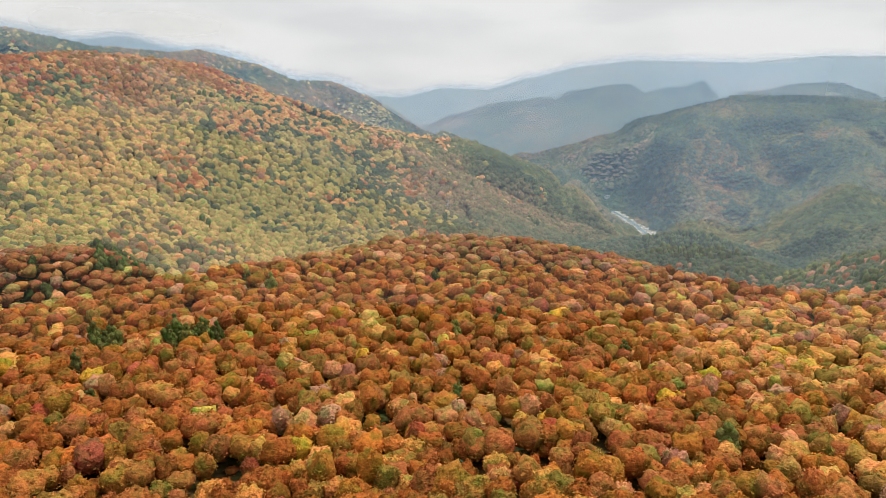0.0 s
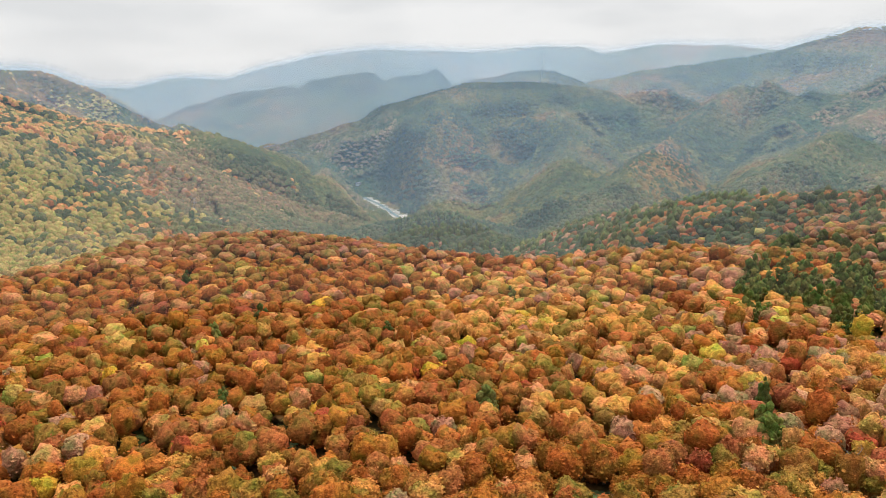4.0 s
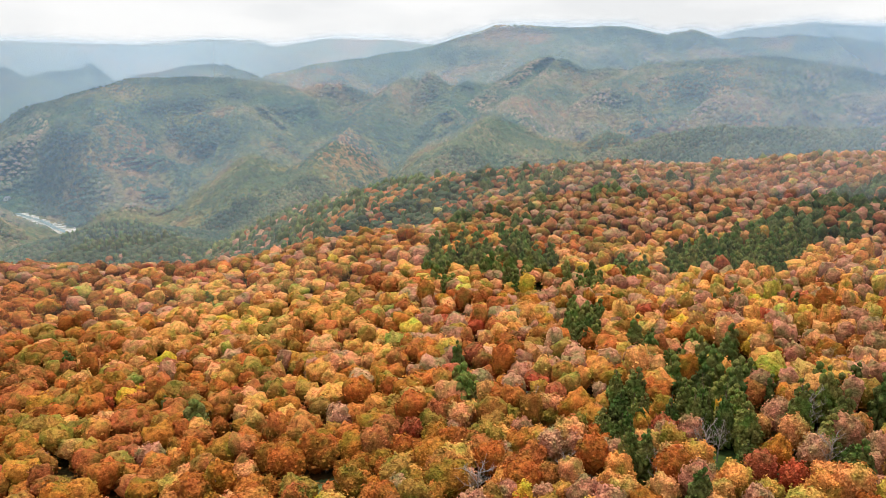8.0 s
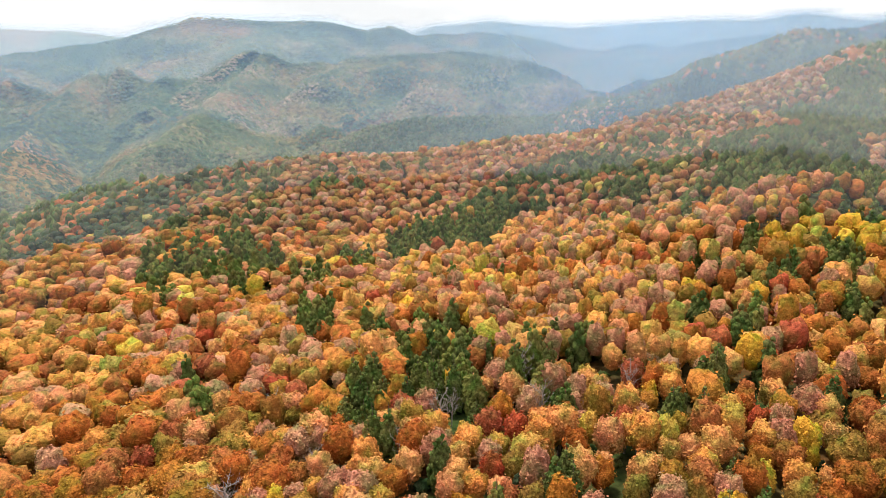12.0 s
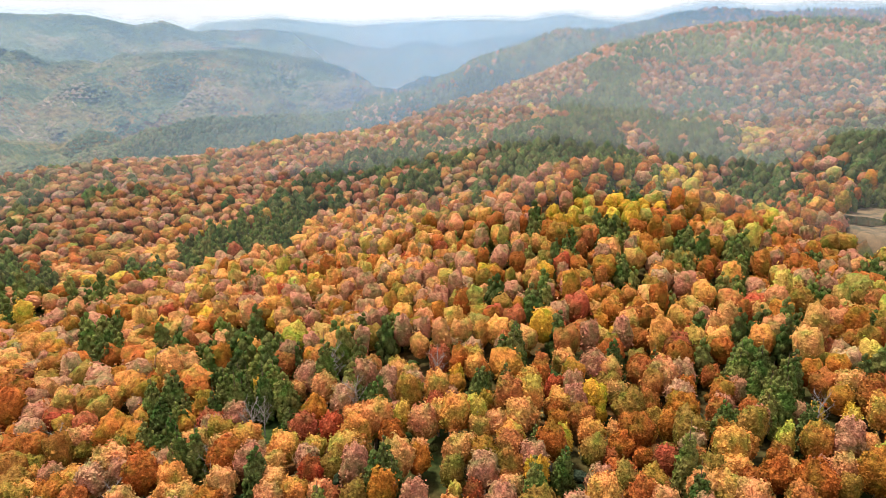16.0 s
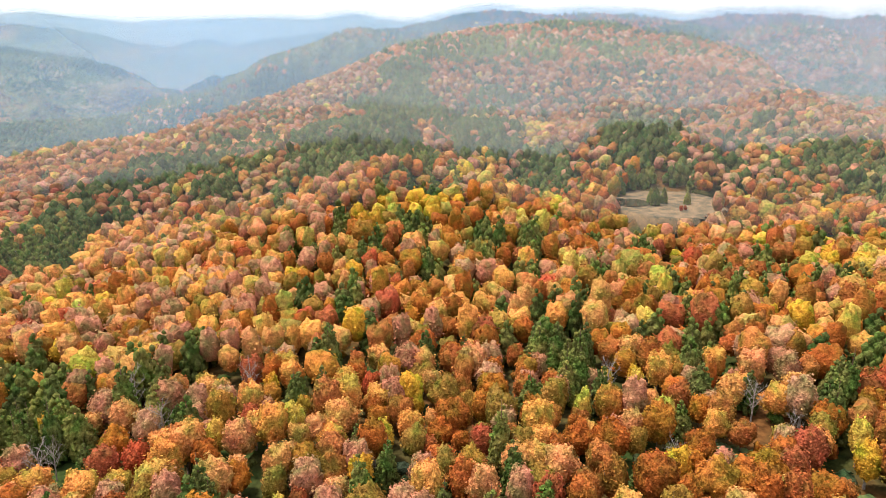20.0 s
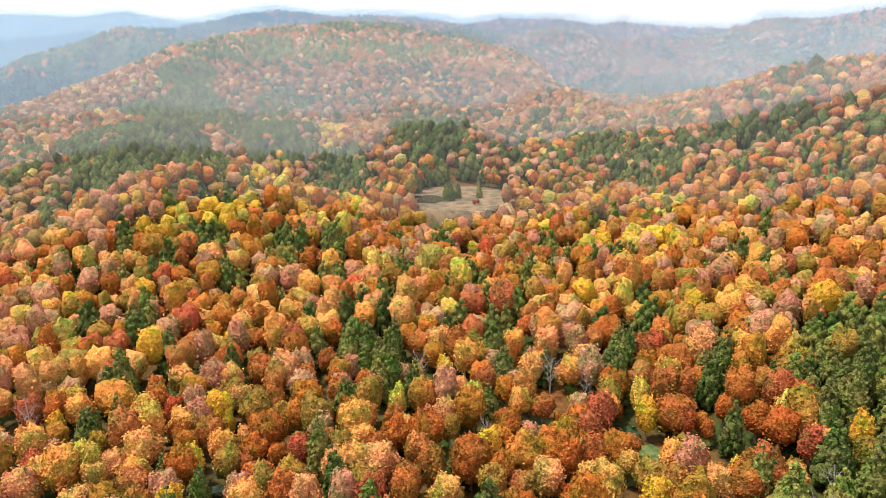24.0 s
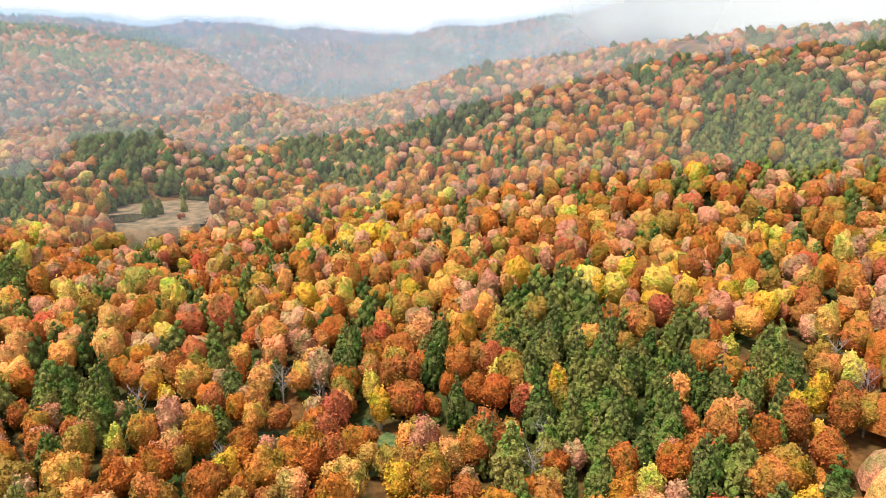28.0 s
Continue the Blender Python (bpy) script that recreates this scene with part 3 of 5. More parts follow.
stand(124.1, 193, 6, 17, 0.70)
stand(134.4, 178, 4, 14, 0.95)
stand(136.4, 204, 6, 8, 0.80)
stand(127.8, 282, 6, 20, 0.80)
stand(129.9, 266, 4, 16, 0.90)
stand(125.8, 239, 6, 13, 0.80)
stand(137.2, 337, 5, 25, 0.80)
stand(122.3, 228, 4, 20, 0.80)
stand(81.2, 209, 4, 9, 0.90)
stand(71.7, 169, 4, 13, 0.80)
stand(84.6, 131, 4, 6, 0.90)
stand(81.1, 133, 4, 7, 0.80)
stand(117.8, 549, 29, 120, 0.92)
stand(120.0, 393, 26, 43, 0.85)
stand(125.7, 336, 8, 12, 0.60)
stand(129.2, 931, 23, 120, 0.90)
stand(131.3, 848, 24, 120, 0.70)
stand(131.5, 493, 16, 41, 0.60)
stand(135.1, 435, 23, 35, 0.60)
stand(124.5, 492, 12, 36, 0.50)
stand(126.6, 597, 10, 23, 0.80)
stand(150.7, 202, 8, 20, 0.90)
stand(154.6, 208, 9, 26, 0.90)
stand(151.6, 174, 11, 18, 0.90)
stand(155.7, 158, 6, 10, 0.80)
stand(158.4, 167, 10, 17, 0.90)
stand(156.5, 142, 5, 10, 0.85)
stand(160.6, 143, 6, 13, 0.90)
stand(156.2, 121, 4, 9, 0.90)
stand(163.4, 183, 7, 15, 0.80)
stand(166.0, 164, 11, 12, 0.60)
stand(170.6, 177, 5, 19, 0.85)
stand(169.6, 201, 5, 9, 0.90)
stand(165.5, 127, 4, 9, 0.85)
stand(168.2, 136, 4, 8, 0.70)
stand(147.4, 138, 4, 8, 0.80)
stand(151.5, 135, 4, 7, 0.70)
stand(127.9, 284, 6, 24, 0.80)
stand(132.3, 270, 7, 20, 0.80)
stand(136.6, 202, 4, 10, 0.80)
stand(134.3, 181, 4, 15, 0.95)
stand(141.7, 176, 4, 14, 0.90)
stand(123.4, 193, 4, 13, 0.80)
stand(122.2, 234, 5, 22, 0.80)
stand(125.2, 217, 4, 13, 0.90)
stand(144.1, 470, 31, 36, 0.60)
stand(147.2, 400, 18, 26, 0.50)
stand(134.9, 428, 21, 32, 0.75)
stand(128.9, 462, 19, 30, 0.40)
stand(136.3, 470, 27, 24, 0.40)
stand(159.9, 477, 19, 33, 0.50)
stand(163.7, 963, 35, 120, 0.60)
stand(167.6, 444, 41, 26, 0.75)
stand(167.5, 412, 42, 22, 0.80)
stand(165.2, 377, 20, 19, 0.85)
stand(168.8, 358, 29, 26, 0.85)
stand(168.3, 946, 65, 120, 0.60)
stand(145.6, 583, 21, 41, 0.50)
stand(-21.3, 316, 12, 14, 0.95)
stand(-27.3, 319, 7, 17, 0.95)
stand(-18.1, 317, 6, 9, 0.60)
stand(-25.7, 617, 28, 120, 0.50)
stand(-26.0, 485, 16, 10, 0.60)
stand(20.0, 1120, 90, 50, 0.60)
gold(48.0, 311, 5, 15)
gold(53.6, 298, 4, 6)
gold(73.3, 214, 4, 8)
gold(59.8, 191, 4, 7)
gold(81.6, 465, 8, 11)
gold(97.0, 306, 11, 12)
gold(101.5, 315, 13, 19)
gold(104.9, 415, 17, 67)
gold(108.3, 321, 5, 9)
gold(99.6, 160, 4, 6)
gold(109.4, 543, 9, 25)
gold(93.3, 215, 4, 6)
gold(94.3, 347, 4, 7)
gold(112.4, 255, 5, 9)
gold(100.6, 322, 5, 8)
gold(97.3, 308, 8, 18)
gold(102.9, 310, 5, 14)
gold(108.2, 320, 5, 10)
gold(132.4, 318, 4, 12)
gold(131.9, 285, 6, 9)
gold(136.9, 292, 8, 16)
gold(109.9, 596, 10, 94)
gold(112.3, 256, 5, 10)
gold(120.3, 249, 4, 9)
gold(118.3, 172, 4, 8)
gold(136.0, 155, 4, 7)
gold(138.9, 178, 4, 6)
gold(99.8, 160, 4, 6)
gold(105.3, 432, 14, 64)
gold(135.0, 291, 27, 15)
gold(160.4, 229, 9, 9)
gold(163.5, 216, 18, 10)
gold(168.9, 212, 8, 12)
gold(156.6, 216, 7, 8)
gold(162.8, 332, 4, 8)
gold(151.8, 346, 4, 8)
gold(143.1, 351, 4, 11)
gold(137.2, 342, 6, 18)
gold(118.0, 172, 5, 8)
gold(139.3, 177, 4, 7)
gold(136.0, 157, 4, 6)
gold(112.5, 257, 6, 6)
gold(120.3, 246, 4, 10)
gold(108.6, 320, 7, 8)
gold(168.6, 274, 4, 10)


def inside(x, y, b, d, along, across, turn):
    """How far inside an ellipse: 1 at its middle, 0 at its rim. The long axis lies across the bearing, turned by turn."""
    t = radians(b + turn)
    dx, dy = x - d * math.sin(radians(b)), y - d * math.cos(radians(b))
    u, v = dx * math.cos(t) - dy * math.sin(t), dx * math.sin(t) + dy * math.cos(t)
    return 1 - np.hypot(u / along, v / across)


def blend(stops, v):
    pos = [s[0] for s in stops]
    return np.stack([np.interp(v, pos, [s[1][c] for s in stops]) for c in range(3)], -1)


KINDS = ("beech", "maple", "birch", "fading", "cedar", "green", "lime", "amber", "rust", "olive")
def kind_at(x, y):
    """The kind of tree at places: 0 to 9, as in KINDS. Some shares also put sun patches, shade and haze into the
    colour.
    """
    r, b = np.hypot(x, y), wrap(np.degrees(np.arctan2(x, y)))
    pick, soft = rng.random(x.shape), grain(x, y, 26, 21, 2) * 0.22 - rng.random(x.shape) * 0.12
    coherent = np.where((r > 600) & (b < 8), 0.55, np.where((r > 600) & (b > 84), 0.3, 0.0))      # far off, like grows with like
    pick = np.clip(pick * (1 - coherent) + coherent * (0.5 + 0.95 * grain(x, y, 55, 23, 3)), 0, 0.999)
    cedar = np.interp(b, (-60, 60, 90, 110, 130, 176), (0.004, 0.01, 0.05, 0.09, 0.08, 0.09))
    cedar = cedar + np.interp(b, (112, 122, 150, 176), (0, 0.06, 0.05, 0.15)) * np.interp(r, (300, 360, 640), (0, 1, 1)) * (1 + 0.9 * grain(x, y, 70, 77, 2))
    cedar = cedar + np.where(grain(x, y, 210, 71, 3) > 0.36, 0.5, 0.05) * np.clip((r - 850) / 120, 0, 1) * np.clip((b - 84) / 6, 0, 1)
    if r.min() < 1500:
        for s in STANDS:
            cedar = np.where(inside(x, y, *s[:5]) + soft * 0.5 > 0.0, np.maximum(cedar, s[5]), cedar)
    b = b + grain(x, y, 120, 99, 2) * np.clip((r - 500) / 300, 0, 1) * 4.0
    far_side = (r > 700) & (b > 6) & (b < 78)
    yellow = np.interp(b, (-60, 30, 60, 100, 176), (0.01, 0.01, 0.03, 0.035, 0.035)) * np.where(r > 330, 0.5, 1.0) * np.where(far_side, 0.0, 1.0) * np.where((r > 560) & (b <= 6), 0.0, 1.0) * np.where((b > 80) & (r > 850), 0.2, 1.0)
    if r.min() < 900:
        for s in GOLD:
            hit = inside(x, y, *s) + soft * 0.4 > 0.0
            yellow, cedar = np.where(hit, 0.75, yellow), np.where(hit, 0.0, cedar)
    # green woods of the far slopes, with cloud shade and haze put into them
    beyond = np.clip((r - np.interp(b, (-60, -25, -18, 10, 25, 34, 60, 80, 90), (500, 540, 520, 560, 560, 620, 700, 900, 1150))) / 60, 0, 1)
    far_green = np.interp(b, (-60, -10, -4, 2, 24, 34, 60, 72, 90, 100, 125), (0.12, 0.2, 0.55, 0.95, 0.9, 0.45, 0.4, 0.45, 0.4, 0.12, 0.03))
    lime = np.interp(b, (-60, -10, -4, 2), (0.85, 0.7, 0.4, 0.0)) * beyond
    lime = np.clip(lime * (1 + grain(x, y, 220, 29, 2) * 0.6), 0, 1)
    top = np.clip((land(x, y) - EYE + 70 + grain(x, y, 200, 37) * 40) / 60, 0, 1) * np.clip((r - 600) / 300, 0, 1) * (b < 85)
    lime = lime * (1 - top) + 0.025 * (r < 560)
    # sunlit band on the plateau, put into the colour as paler leaf kinds
    pale = np.clip(1.4 - np.abs(r - np.interp(b, (0, 25, 45, 65, 80), (420, 330, 290, 330, 400))) / 85, 0, 1) * np.interp(b, (14, 26, 72, 84), (0, 1, 1, 0))
    left_side = (r > 560) & (b <= 6)
    amber = np.where(left_side, np.interp(b, (-8, 0), (0.5, 0.1)), 0) + np.maximum(0.25 * np.interp(b, (50, 62, 86, 96), (0, 1, 1, 0)) * (r < 430), 0.7 * pale * (0.7 + 0.6 * grain(x, y, 55, 51))) + 0.10 + 0.12 * (b > 84) * (r < 300)
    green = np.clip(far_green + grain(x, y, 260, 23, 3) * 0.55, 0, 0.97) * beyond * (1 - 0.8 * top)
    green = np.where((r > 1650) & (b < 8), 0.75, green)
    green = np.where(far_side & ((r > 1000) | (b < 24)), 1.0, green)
    # mixed woods of the ridge; dark kinds here also stand in for shade and haze
    ridge = (b > 20) & (b < 63) & (r > np.interp(b, (20, 45, 55, 63), (480, 490, 560, 600))) & (r < 1050)
    cedar = np.where(ridge, np.maximum(cedar, 0.16 + 0.3 * grain(x, y, 60, 93, 2)), cedar)
    green = np.where(ridge, np.interp(b, (26, 45, 63), (0.7, 0.55, 0.25)) + 0.3 * grain(x, y, 70, 95, 2), green)
    # sun and cloud shade as leaf kinds: lime on lit slopes, green lower down
    rise = land(x, y) - EYE + grain(x, y, 240, 97, 2) * 90
    green = np.where(left_side & (r < 1650), np.maximum(np.interp(rise, (-300, -190, -60, 0), (0.8, 0.6, 0.3, 0.12)), np.interp(b, (-8, 4), (0, 0.9))), green)
    lime = np.where(left_side, np.interp(rise, (-300, -150, -40), (0.6, 0.65, 0.2)) * np.interp(b, (-10, 4), (1, 0.1)), lime)
    # redder mix to the right, partly cloud shade put into the leaf colour
    rust = np.interp(b, (-40, 20, 30, 88, 98, 176), (0.30, 0.30, 0.10, 0.04, 0.24, 0.16)) * (r < np.where(b > 84, 300, 560))
    maple = np.interp(b, (-60, 20, 60, 90, 120, 176), (0.12, 0.12, 0.08, 0.11, 0.20, 0.17)) + grain(x, y, 60, 25) * 0.08
    maple = maple * np.where(r > 280, 0.45, 1.0) * np.where(ridge, 0.2, 1.0) * np.where(far_side, 0.2, 1.0) * np.where(left_side, 0.15 + 0.85 * top, 1.0) * np.where(r > 600, 0.7, 1.0) * np.where((b > 84) & (r > 640), 0.1, 1.0)
    # fading also carries the paleness of sunlit ground and of hazy far hills
    fading = np.interp(b, (-60, -10, 40, 60, 90, 176), (0.10, 0.06, 0.12, 0.30, 0.38, 0.38)) + np.clip((r - 800) / 300, 0, 0.35) * (b > 80) + 0.25 * pale + 0.22 * np.interp(b, (50, 62, 88, 98), (0, 1, 1, 0)) * (r < 430) + grain(x, y, 45, 27) * 0.08
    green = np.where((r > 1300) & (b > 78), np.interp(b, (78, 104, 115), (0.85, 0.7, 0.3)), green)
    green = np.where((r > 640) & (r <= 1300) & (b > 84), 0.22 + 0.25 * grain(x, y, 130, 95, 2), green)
    olive = np.where(r < 640, np.interp(b, (-40, 20, 45, 75, 90, 176), (0.05, 0.08, 0.12, 0.08, 0.11, 0.12)) + 0.12 * grain(x, y, 40, 55, 2), 0.0)
    k = np.zeros(x.shape, int)
    left = pick.copy()
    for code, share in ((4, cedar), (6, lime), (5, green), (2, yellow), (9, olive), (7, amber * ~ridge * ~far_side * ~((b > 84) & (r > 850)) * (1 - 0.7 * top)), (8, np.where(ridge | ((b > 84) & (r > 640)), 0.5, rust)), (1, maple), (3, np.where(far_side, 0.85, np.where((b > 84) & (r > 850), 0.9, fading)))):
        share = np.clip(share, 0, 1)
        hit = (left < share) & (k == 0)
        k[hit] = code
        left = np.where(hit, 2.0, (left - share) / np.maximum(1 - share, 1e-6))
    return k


GLADES = [(5.6, 208, 5, 7), (33.7, 153, 4, 7), (137.5, 141, 4, 5), (-4.3, 198, 3, 5), (128.4, 148, 3, 5)]


def bare_at(x, y):
    """Where no tree stands: glades, the marsh, the river flats."""
    bare = marsh_reach(x, y) < 1.1 + grain(x, y, 16, 31) * 0.12
    for b, d, w, h in GLADES:
        bare |= inside(x, y, b, d, w, h, 0) > 0
    r = np.hypot(x, y)
    return bare | ((np.abs(river_offset(x, y)) < 36 + grain(x, y, 70, 33) * 16) & (r > 1640) & (r < 2060) & (wrap(np.degrees(np.arctan2(x, y))) < 24))


def grove(r0, r1, step, thicket=True, stands_only=False, all_round=False):
    """Scattered places between two distances: x, y, ground height, kind."""
    g = np.arange(-r1, r1, step)
    x, y = np.meshgrid(g, g)
    x = x + np.where(np.arange(len(g))[:, None] % 2, step / 2, 0)
    x, y = (x + rng.uniform(-0.36, 0.36, x.shape) * step).ravel(), (y + rng.uniform(-0.36, 0.36, y.shape) * step).ravel()
    r, b = np.hypot(x, y), wrap(np.degrees(np.arctan2(x, y)))
    m = (r >= r0) & (r < r1) & ((b > -40) & (b < 177) if not all_round else (r < 92) | (b <= -40) | (b >= 177))
    x, y = x[m], y[m]
    m = ~bare_at(x, y) & ((rng.random(x.shape) > 0.07) | (np.hypot(x, y) > 640))
    if stands_only:
        m &= in_stand(x, y)
    x, y = x[m], y[m]
    k = kind_at(x, y)
    if stands_only:
        m = k == 4
        return x[m], y[m], x[m] * 0, k[m]
    m = (k != 4) | ~in_stand(x, y)
    x, y, k = x[m], y[m], k[m]
    if thicket:
        cx, cy, _, ck = grove(r0, r1, step * 0.86, False, True)
        x, y, k = np.r_[x, cx], np.r_[y, cy], np.r_[k, ck]
    return x, y, land(x, y), k


def in_stand(x, y):
    """Whether places lie in one of the conifer stands, where trees grow close."""
    hit = np.zeros(x.shape, bool)
    for s in STANDS:
        if s[5] > 0.35:
            hit |= inside(x, y, *s[:5]) > -0.2
    return hit


# skyline of the ground round the hill-top, to thin out woods in dead ground
sky_b = np.arange(-42, 178, 0.6)
sky_r = rings[rings > 60]
tan_e = (gz.reshape(nb, nr)[: len(sky_b)][:, rings > 60] + CANOPY - EYE) / sky_r
sky_max = np.maximum.accumulate(tan_e, axis=1)


def in_dead_ground(x, y, z, tall):
    r, b = np.hypot(x, y), wrap(np.degrees(np.arctan2(x, y)))
    ib = np.clip(((b + 42) / 0.6).astype(int), 0, len(sky_b) - 1)
    ir = np.clip(np.searchsorted(sky_r, r) - 2, 0, len(sky_r) - 1)
    return (z + tall - EYE) / r < sky_max[ib, ir] - 0.004


# ---- tree forms ----
def sprays(centres, normals, size, rnd):
    """Folded leaf sprays: one bent quad each, facing roughly along the normals."""
    n = len(centres)
    out = normals + rnd.normal(0, 0.5, (n, 3))
    out /= np.linalg.norm(out, axis=1, keepdims=True) + 1e-9
    side = np.cross(out, rnd.normal(0, 1, (n, 3)))
    side /= np.linalg.norm(side, axis=1, keepdims=True) + 1e-9
    up = np.cross(out, side)
    s = size * rnd.uniform(0.65, 1.35, (n, 1))
    w = s * rnd.uniform(0.55, 0.95, (n, 1))
    droop = out * s * 0.3
    quad = np.stack([centres + up * s - droop, centres + side * w, centres - up * s - droop, centres - side * w], 1)
    return quad.reshape(-1, 3), np.arange(4 * n).reshape(n, 4)


def lump_field(rnd, lumps, flat):
    """Directions of a crown's leafy lumps, most of them in its upper half."""
    d = rnd.normal(0, 1, (lumps, 3))
    d[:, 2] = np.abs(d[:, 2]) * flat - 0.25
    return d / np.linalg.norm(d, axis=1, keepdims=True), rnd.uniform(0.6, 1.0, lumps)


def lumpy(d, field, deep):
    """Reach of a crown in the directions d: lumps stand out, the clefts between them fall back."""
    near = (d @ field[0].T).clip(-1, 1)
    return 1 - deep + deep * (np.exp((near - 1) * 10.0) * field[1]).max(axis=1)


def spire_crown(rnd, clumps, count, size, wide, tall, base, segs=6, rows=3):
    """A conifer crown: a blunt cone of drooping boughs with sprays of needles standing out. Also says which faces are boughs."""
    def girth(f):
        return wide * np.clip(1.0 - f, 0, 1) ** 0.78 * (0.78 + 0.22 * np.minimum(1, f * 5))

    grid_ = np.linspace(0, 1, 60)
    load = np.cumsum(girth(grid_) + wide * 0.02)
    k = np.arange(clumps)
    f = np.interp((k + 0.5 + rnd.uniform(-0.3, 0.3, clumps)) / clumps * load[-1], load, grid_)
    a = k * 2.39996 + rnd.uniform(-0.25, 0.25, clumps)
    g = girth(f) * rnd.uniform(0.80, 0.96, clumps)
    c = np.stack([np.cos(a) * g, np.sin(a) * g, base + tall * f * 0.97], -1)
    rad = wide * 1.9 / math.sqrt(clumps) * rnd.uniform(0.75, 1.25, clumps) * (0.55 + 0.5 * g / wide)
    lift = np.linspace(-0.65, np.pi / 2, rows)
    p_, a_ = np.meshgrid(lift, np.arange(segs) * 2 * np.pi / segs, indexing="ij")
    a_ = a_ + (np.arange(rows) % 2)[:, None] * np.pi / segs
    ball = np.stack([np.cos(p_) * np.cos(a_), np.cos(p_) * np.sin(a_), np.sin(p_)], -1).reshape(-1, 3)
    i_, j_ = np.meshgrid(np.arange(rows - 1), np.arange(segs), indexing="ij")
    e_ = (j_ + 1) % segs
    cap = np.stack([i_ * segs + j_, i_ * segs + e_, (i_ + 1) * segs + e_, (i_ + 1) * segs + j_], -1).reshape(-1, 4)
    pieces = []
    for q in range(clumps):
        rough = rnd.uniform(0.84, 1.14, (len(ball), 1))
        rough[-segs:] = 1.0
        out = ball * rad[q] * rough
        out[:, 2] = out[:, 2] * 1.15 - 0.35 * np.hypot(out[:, 0] + 0.5 * c[q, 0], out[:, 1] + 0.5 * c[q, 1]) + 0.3 * rad[q]
        pieces.append((c[q] + out, cap))
    core = np.stack([ball[:, 0] * wide * 0.7, ball[:, 1] * wide * 0.7, base + tall * (0.12 + 0.4 * (ball[:, 2] + 0.6))], -1)
    pieces.append((core, cap))
    n_mass = len(pieces) * len(cap)
    q = rnd.integers(0, clumps, count * 2)
    d = rnd.normal(0, 1, (count * 2, 3)) + (0, 0, 0.35)
    d /= np.linalg.norm(d, axis=1, keepdims=True)
    at = c[q] + d * (rad[q] * rnd.uniform(0.92, 1.2, count * 2))[:, None]
    free = (np.linalg.norm(at[:, None] - c[None], axis=2) > rad[None] * 0.85).all(axis=1)
    at, d = at[free][:count], d[free][:count]
    v, fc = joined([*pieces, sprays(at, d + (0, 0, 0.2), size, rnd)])
    return v, fc, np.arange(len(fc)) < n_mass


def dome_crown(rnd, count, size, lumps, wide=4.4, tall=11.0, base=2.5, segs=14, rows=8, deep=0.40):
    """A broadleaf crown: a steep-sided uneven dome under a coat of leaf sprays. Also says which faces are the dome."""
    field = lump_field(rnd, lumps, 1.0)

    def girth(f):
        return np.where(f > 0.40, np.sqrt(np.clip(1 - ((f - 0.40) / 0.60) ** 2, 0, 1)), 0.62 + 0.38 * np.sqrt(f / 0.40))

    def at(f, a, k):
        d = np.stack([np.cos(a) * (girth(f) + 0.05), np.sin(a) * (girth(f) + 0.05), (f - 0.35) * 1.3], -1)
        d /= np.linalg.norm(d, axis=1, keepdims=True)
        swell = (lumpy(d, field, deep) + 0.3 * deep) * k
        return np.stack([np.cos(a) * girth(f) * wide * swell, np.sin(a) * girth(f) * wide * swell, base + tall * (0.3 + (f - 0.3) * swell)], -1), d

    f, a = np.meshgrid(1 - (1 - np.linspace(0, 1, rows)) ** 1.5, np.arange(segs) * 2 * np.pi / segs, indexing="ij")
    a = a + (np.arange(rows) % 2)[:, None] * np.pi / segs
    shake = rnd.uniform(0.86, 1.02, (rows, segs))
    shake[-1] = 0.95
    mass = at(f.ravel(), a.ravel(), shake.ravel())[0]
    i_, j_ = np.meshgrid(np.arange(rows - 1), np.arange(segs), indexing="ij")
    e_ = (j_ + 1) % segs
    quads_ = np.stack([i_ * segs + j_, i_ * segs + e_, (i_ + 1) * segs + e_, (i_ + 1) * segs + j_], -1).reshape(-1, 4)
    grid_ = np.linspace(0, 1, 60)
    load = np.cumsum(girth(grid_) + 0.12 + 0.5 * grid_)
    f, a = np.interp(rnd.random(count) * load[-1], load, grid_), rnd.uniform(0, 2 * np.pi, count)
    spot, d = at(f, a, rnd.uniform(0.90, 1.07, count))
    v, fc = joined([(mass, quads_), sprays(spot, d * 1.2 + (0, 0, 0.25), size, rnd)])
    return v, fc, np.arange(len(fc)) < len(quads_)


def stick(p, q, r0, r1, sides=5):
    """A tapered round stick from p to q: verts and quads."""
    p, q = np.array(p, float), np.array(q, float)
    d = (q - p) / np.linalg.norm(q - p)
    u = np.cross(d, (0.3, 0.9, 0.2))
    u /= np.linalg.norm(u)
    w = np.cross(d, u)
    a = np.arange(sides) * 2 * np.pi / sides
    ring = np.cos(a)[:, None] * u + np.sin(a)[:, None] * w
    k = np.arange(sides)
    return np.r_[p + ring * r0, q + ring * r1], np.stack([k, (k + 1) % sides, sides + (k + 1) % sides, sides + k], -1)


def joined(pieces):
    vs, fs, n = [], [], 0
    for v, f in pieces:
        vs.append(v)
        fs.append(f + n)
        n += len(v)
    return np.concatenate(vs), np.concatenate(fs)


def part(name, mesh, parent, label=""):
    ob = new(name, mesh)
    ob.parent = parent
    return tagged(ob, label)


def tree(name, crown, trunk, limbs, leaf, wood, label, category):
    """A tree as a thing: trunk, limbs and crown on an empty at its foot."""
    root = tagged(new(name), label, category)
    part("trunk", mesh_from(name + "_trunk", *trunk, wood), root)
    for v, f in limbs:
        part("limb", mesh_from(name + "_limb", v, f, wood), root)
    if crown:
        part("crown", mesh_from(name + "_crown", crown[0], crown[1], leaf, smooth=crown[2]), root)
    return root


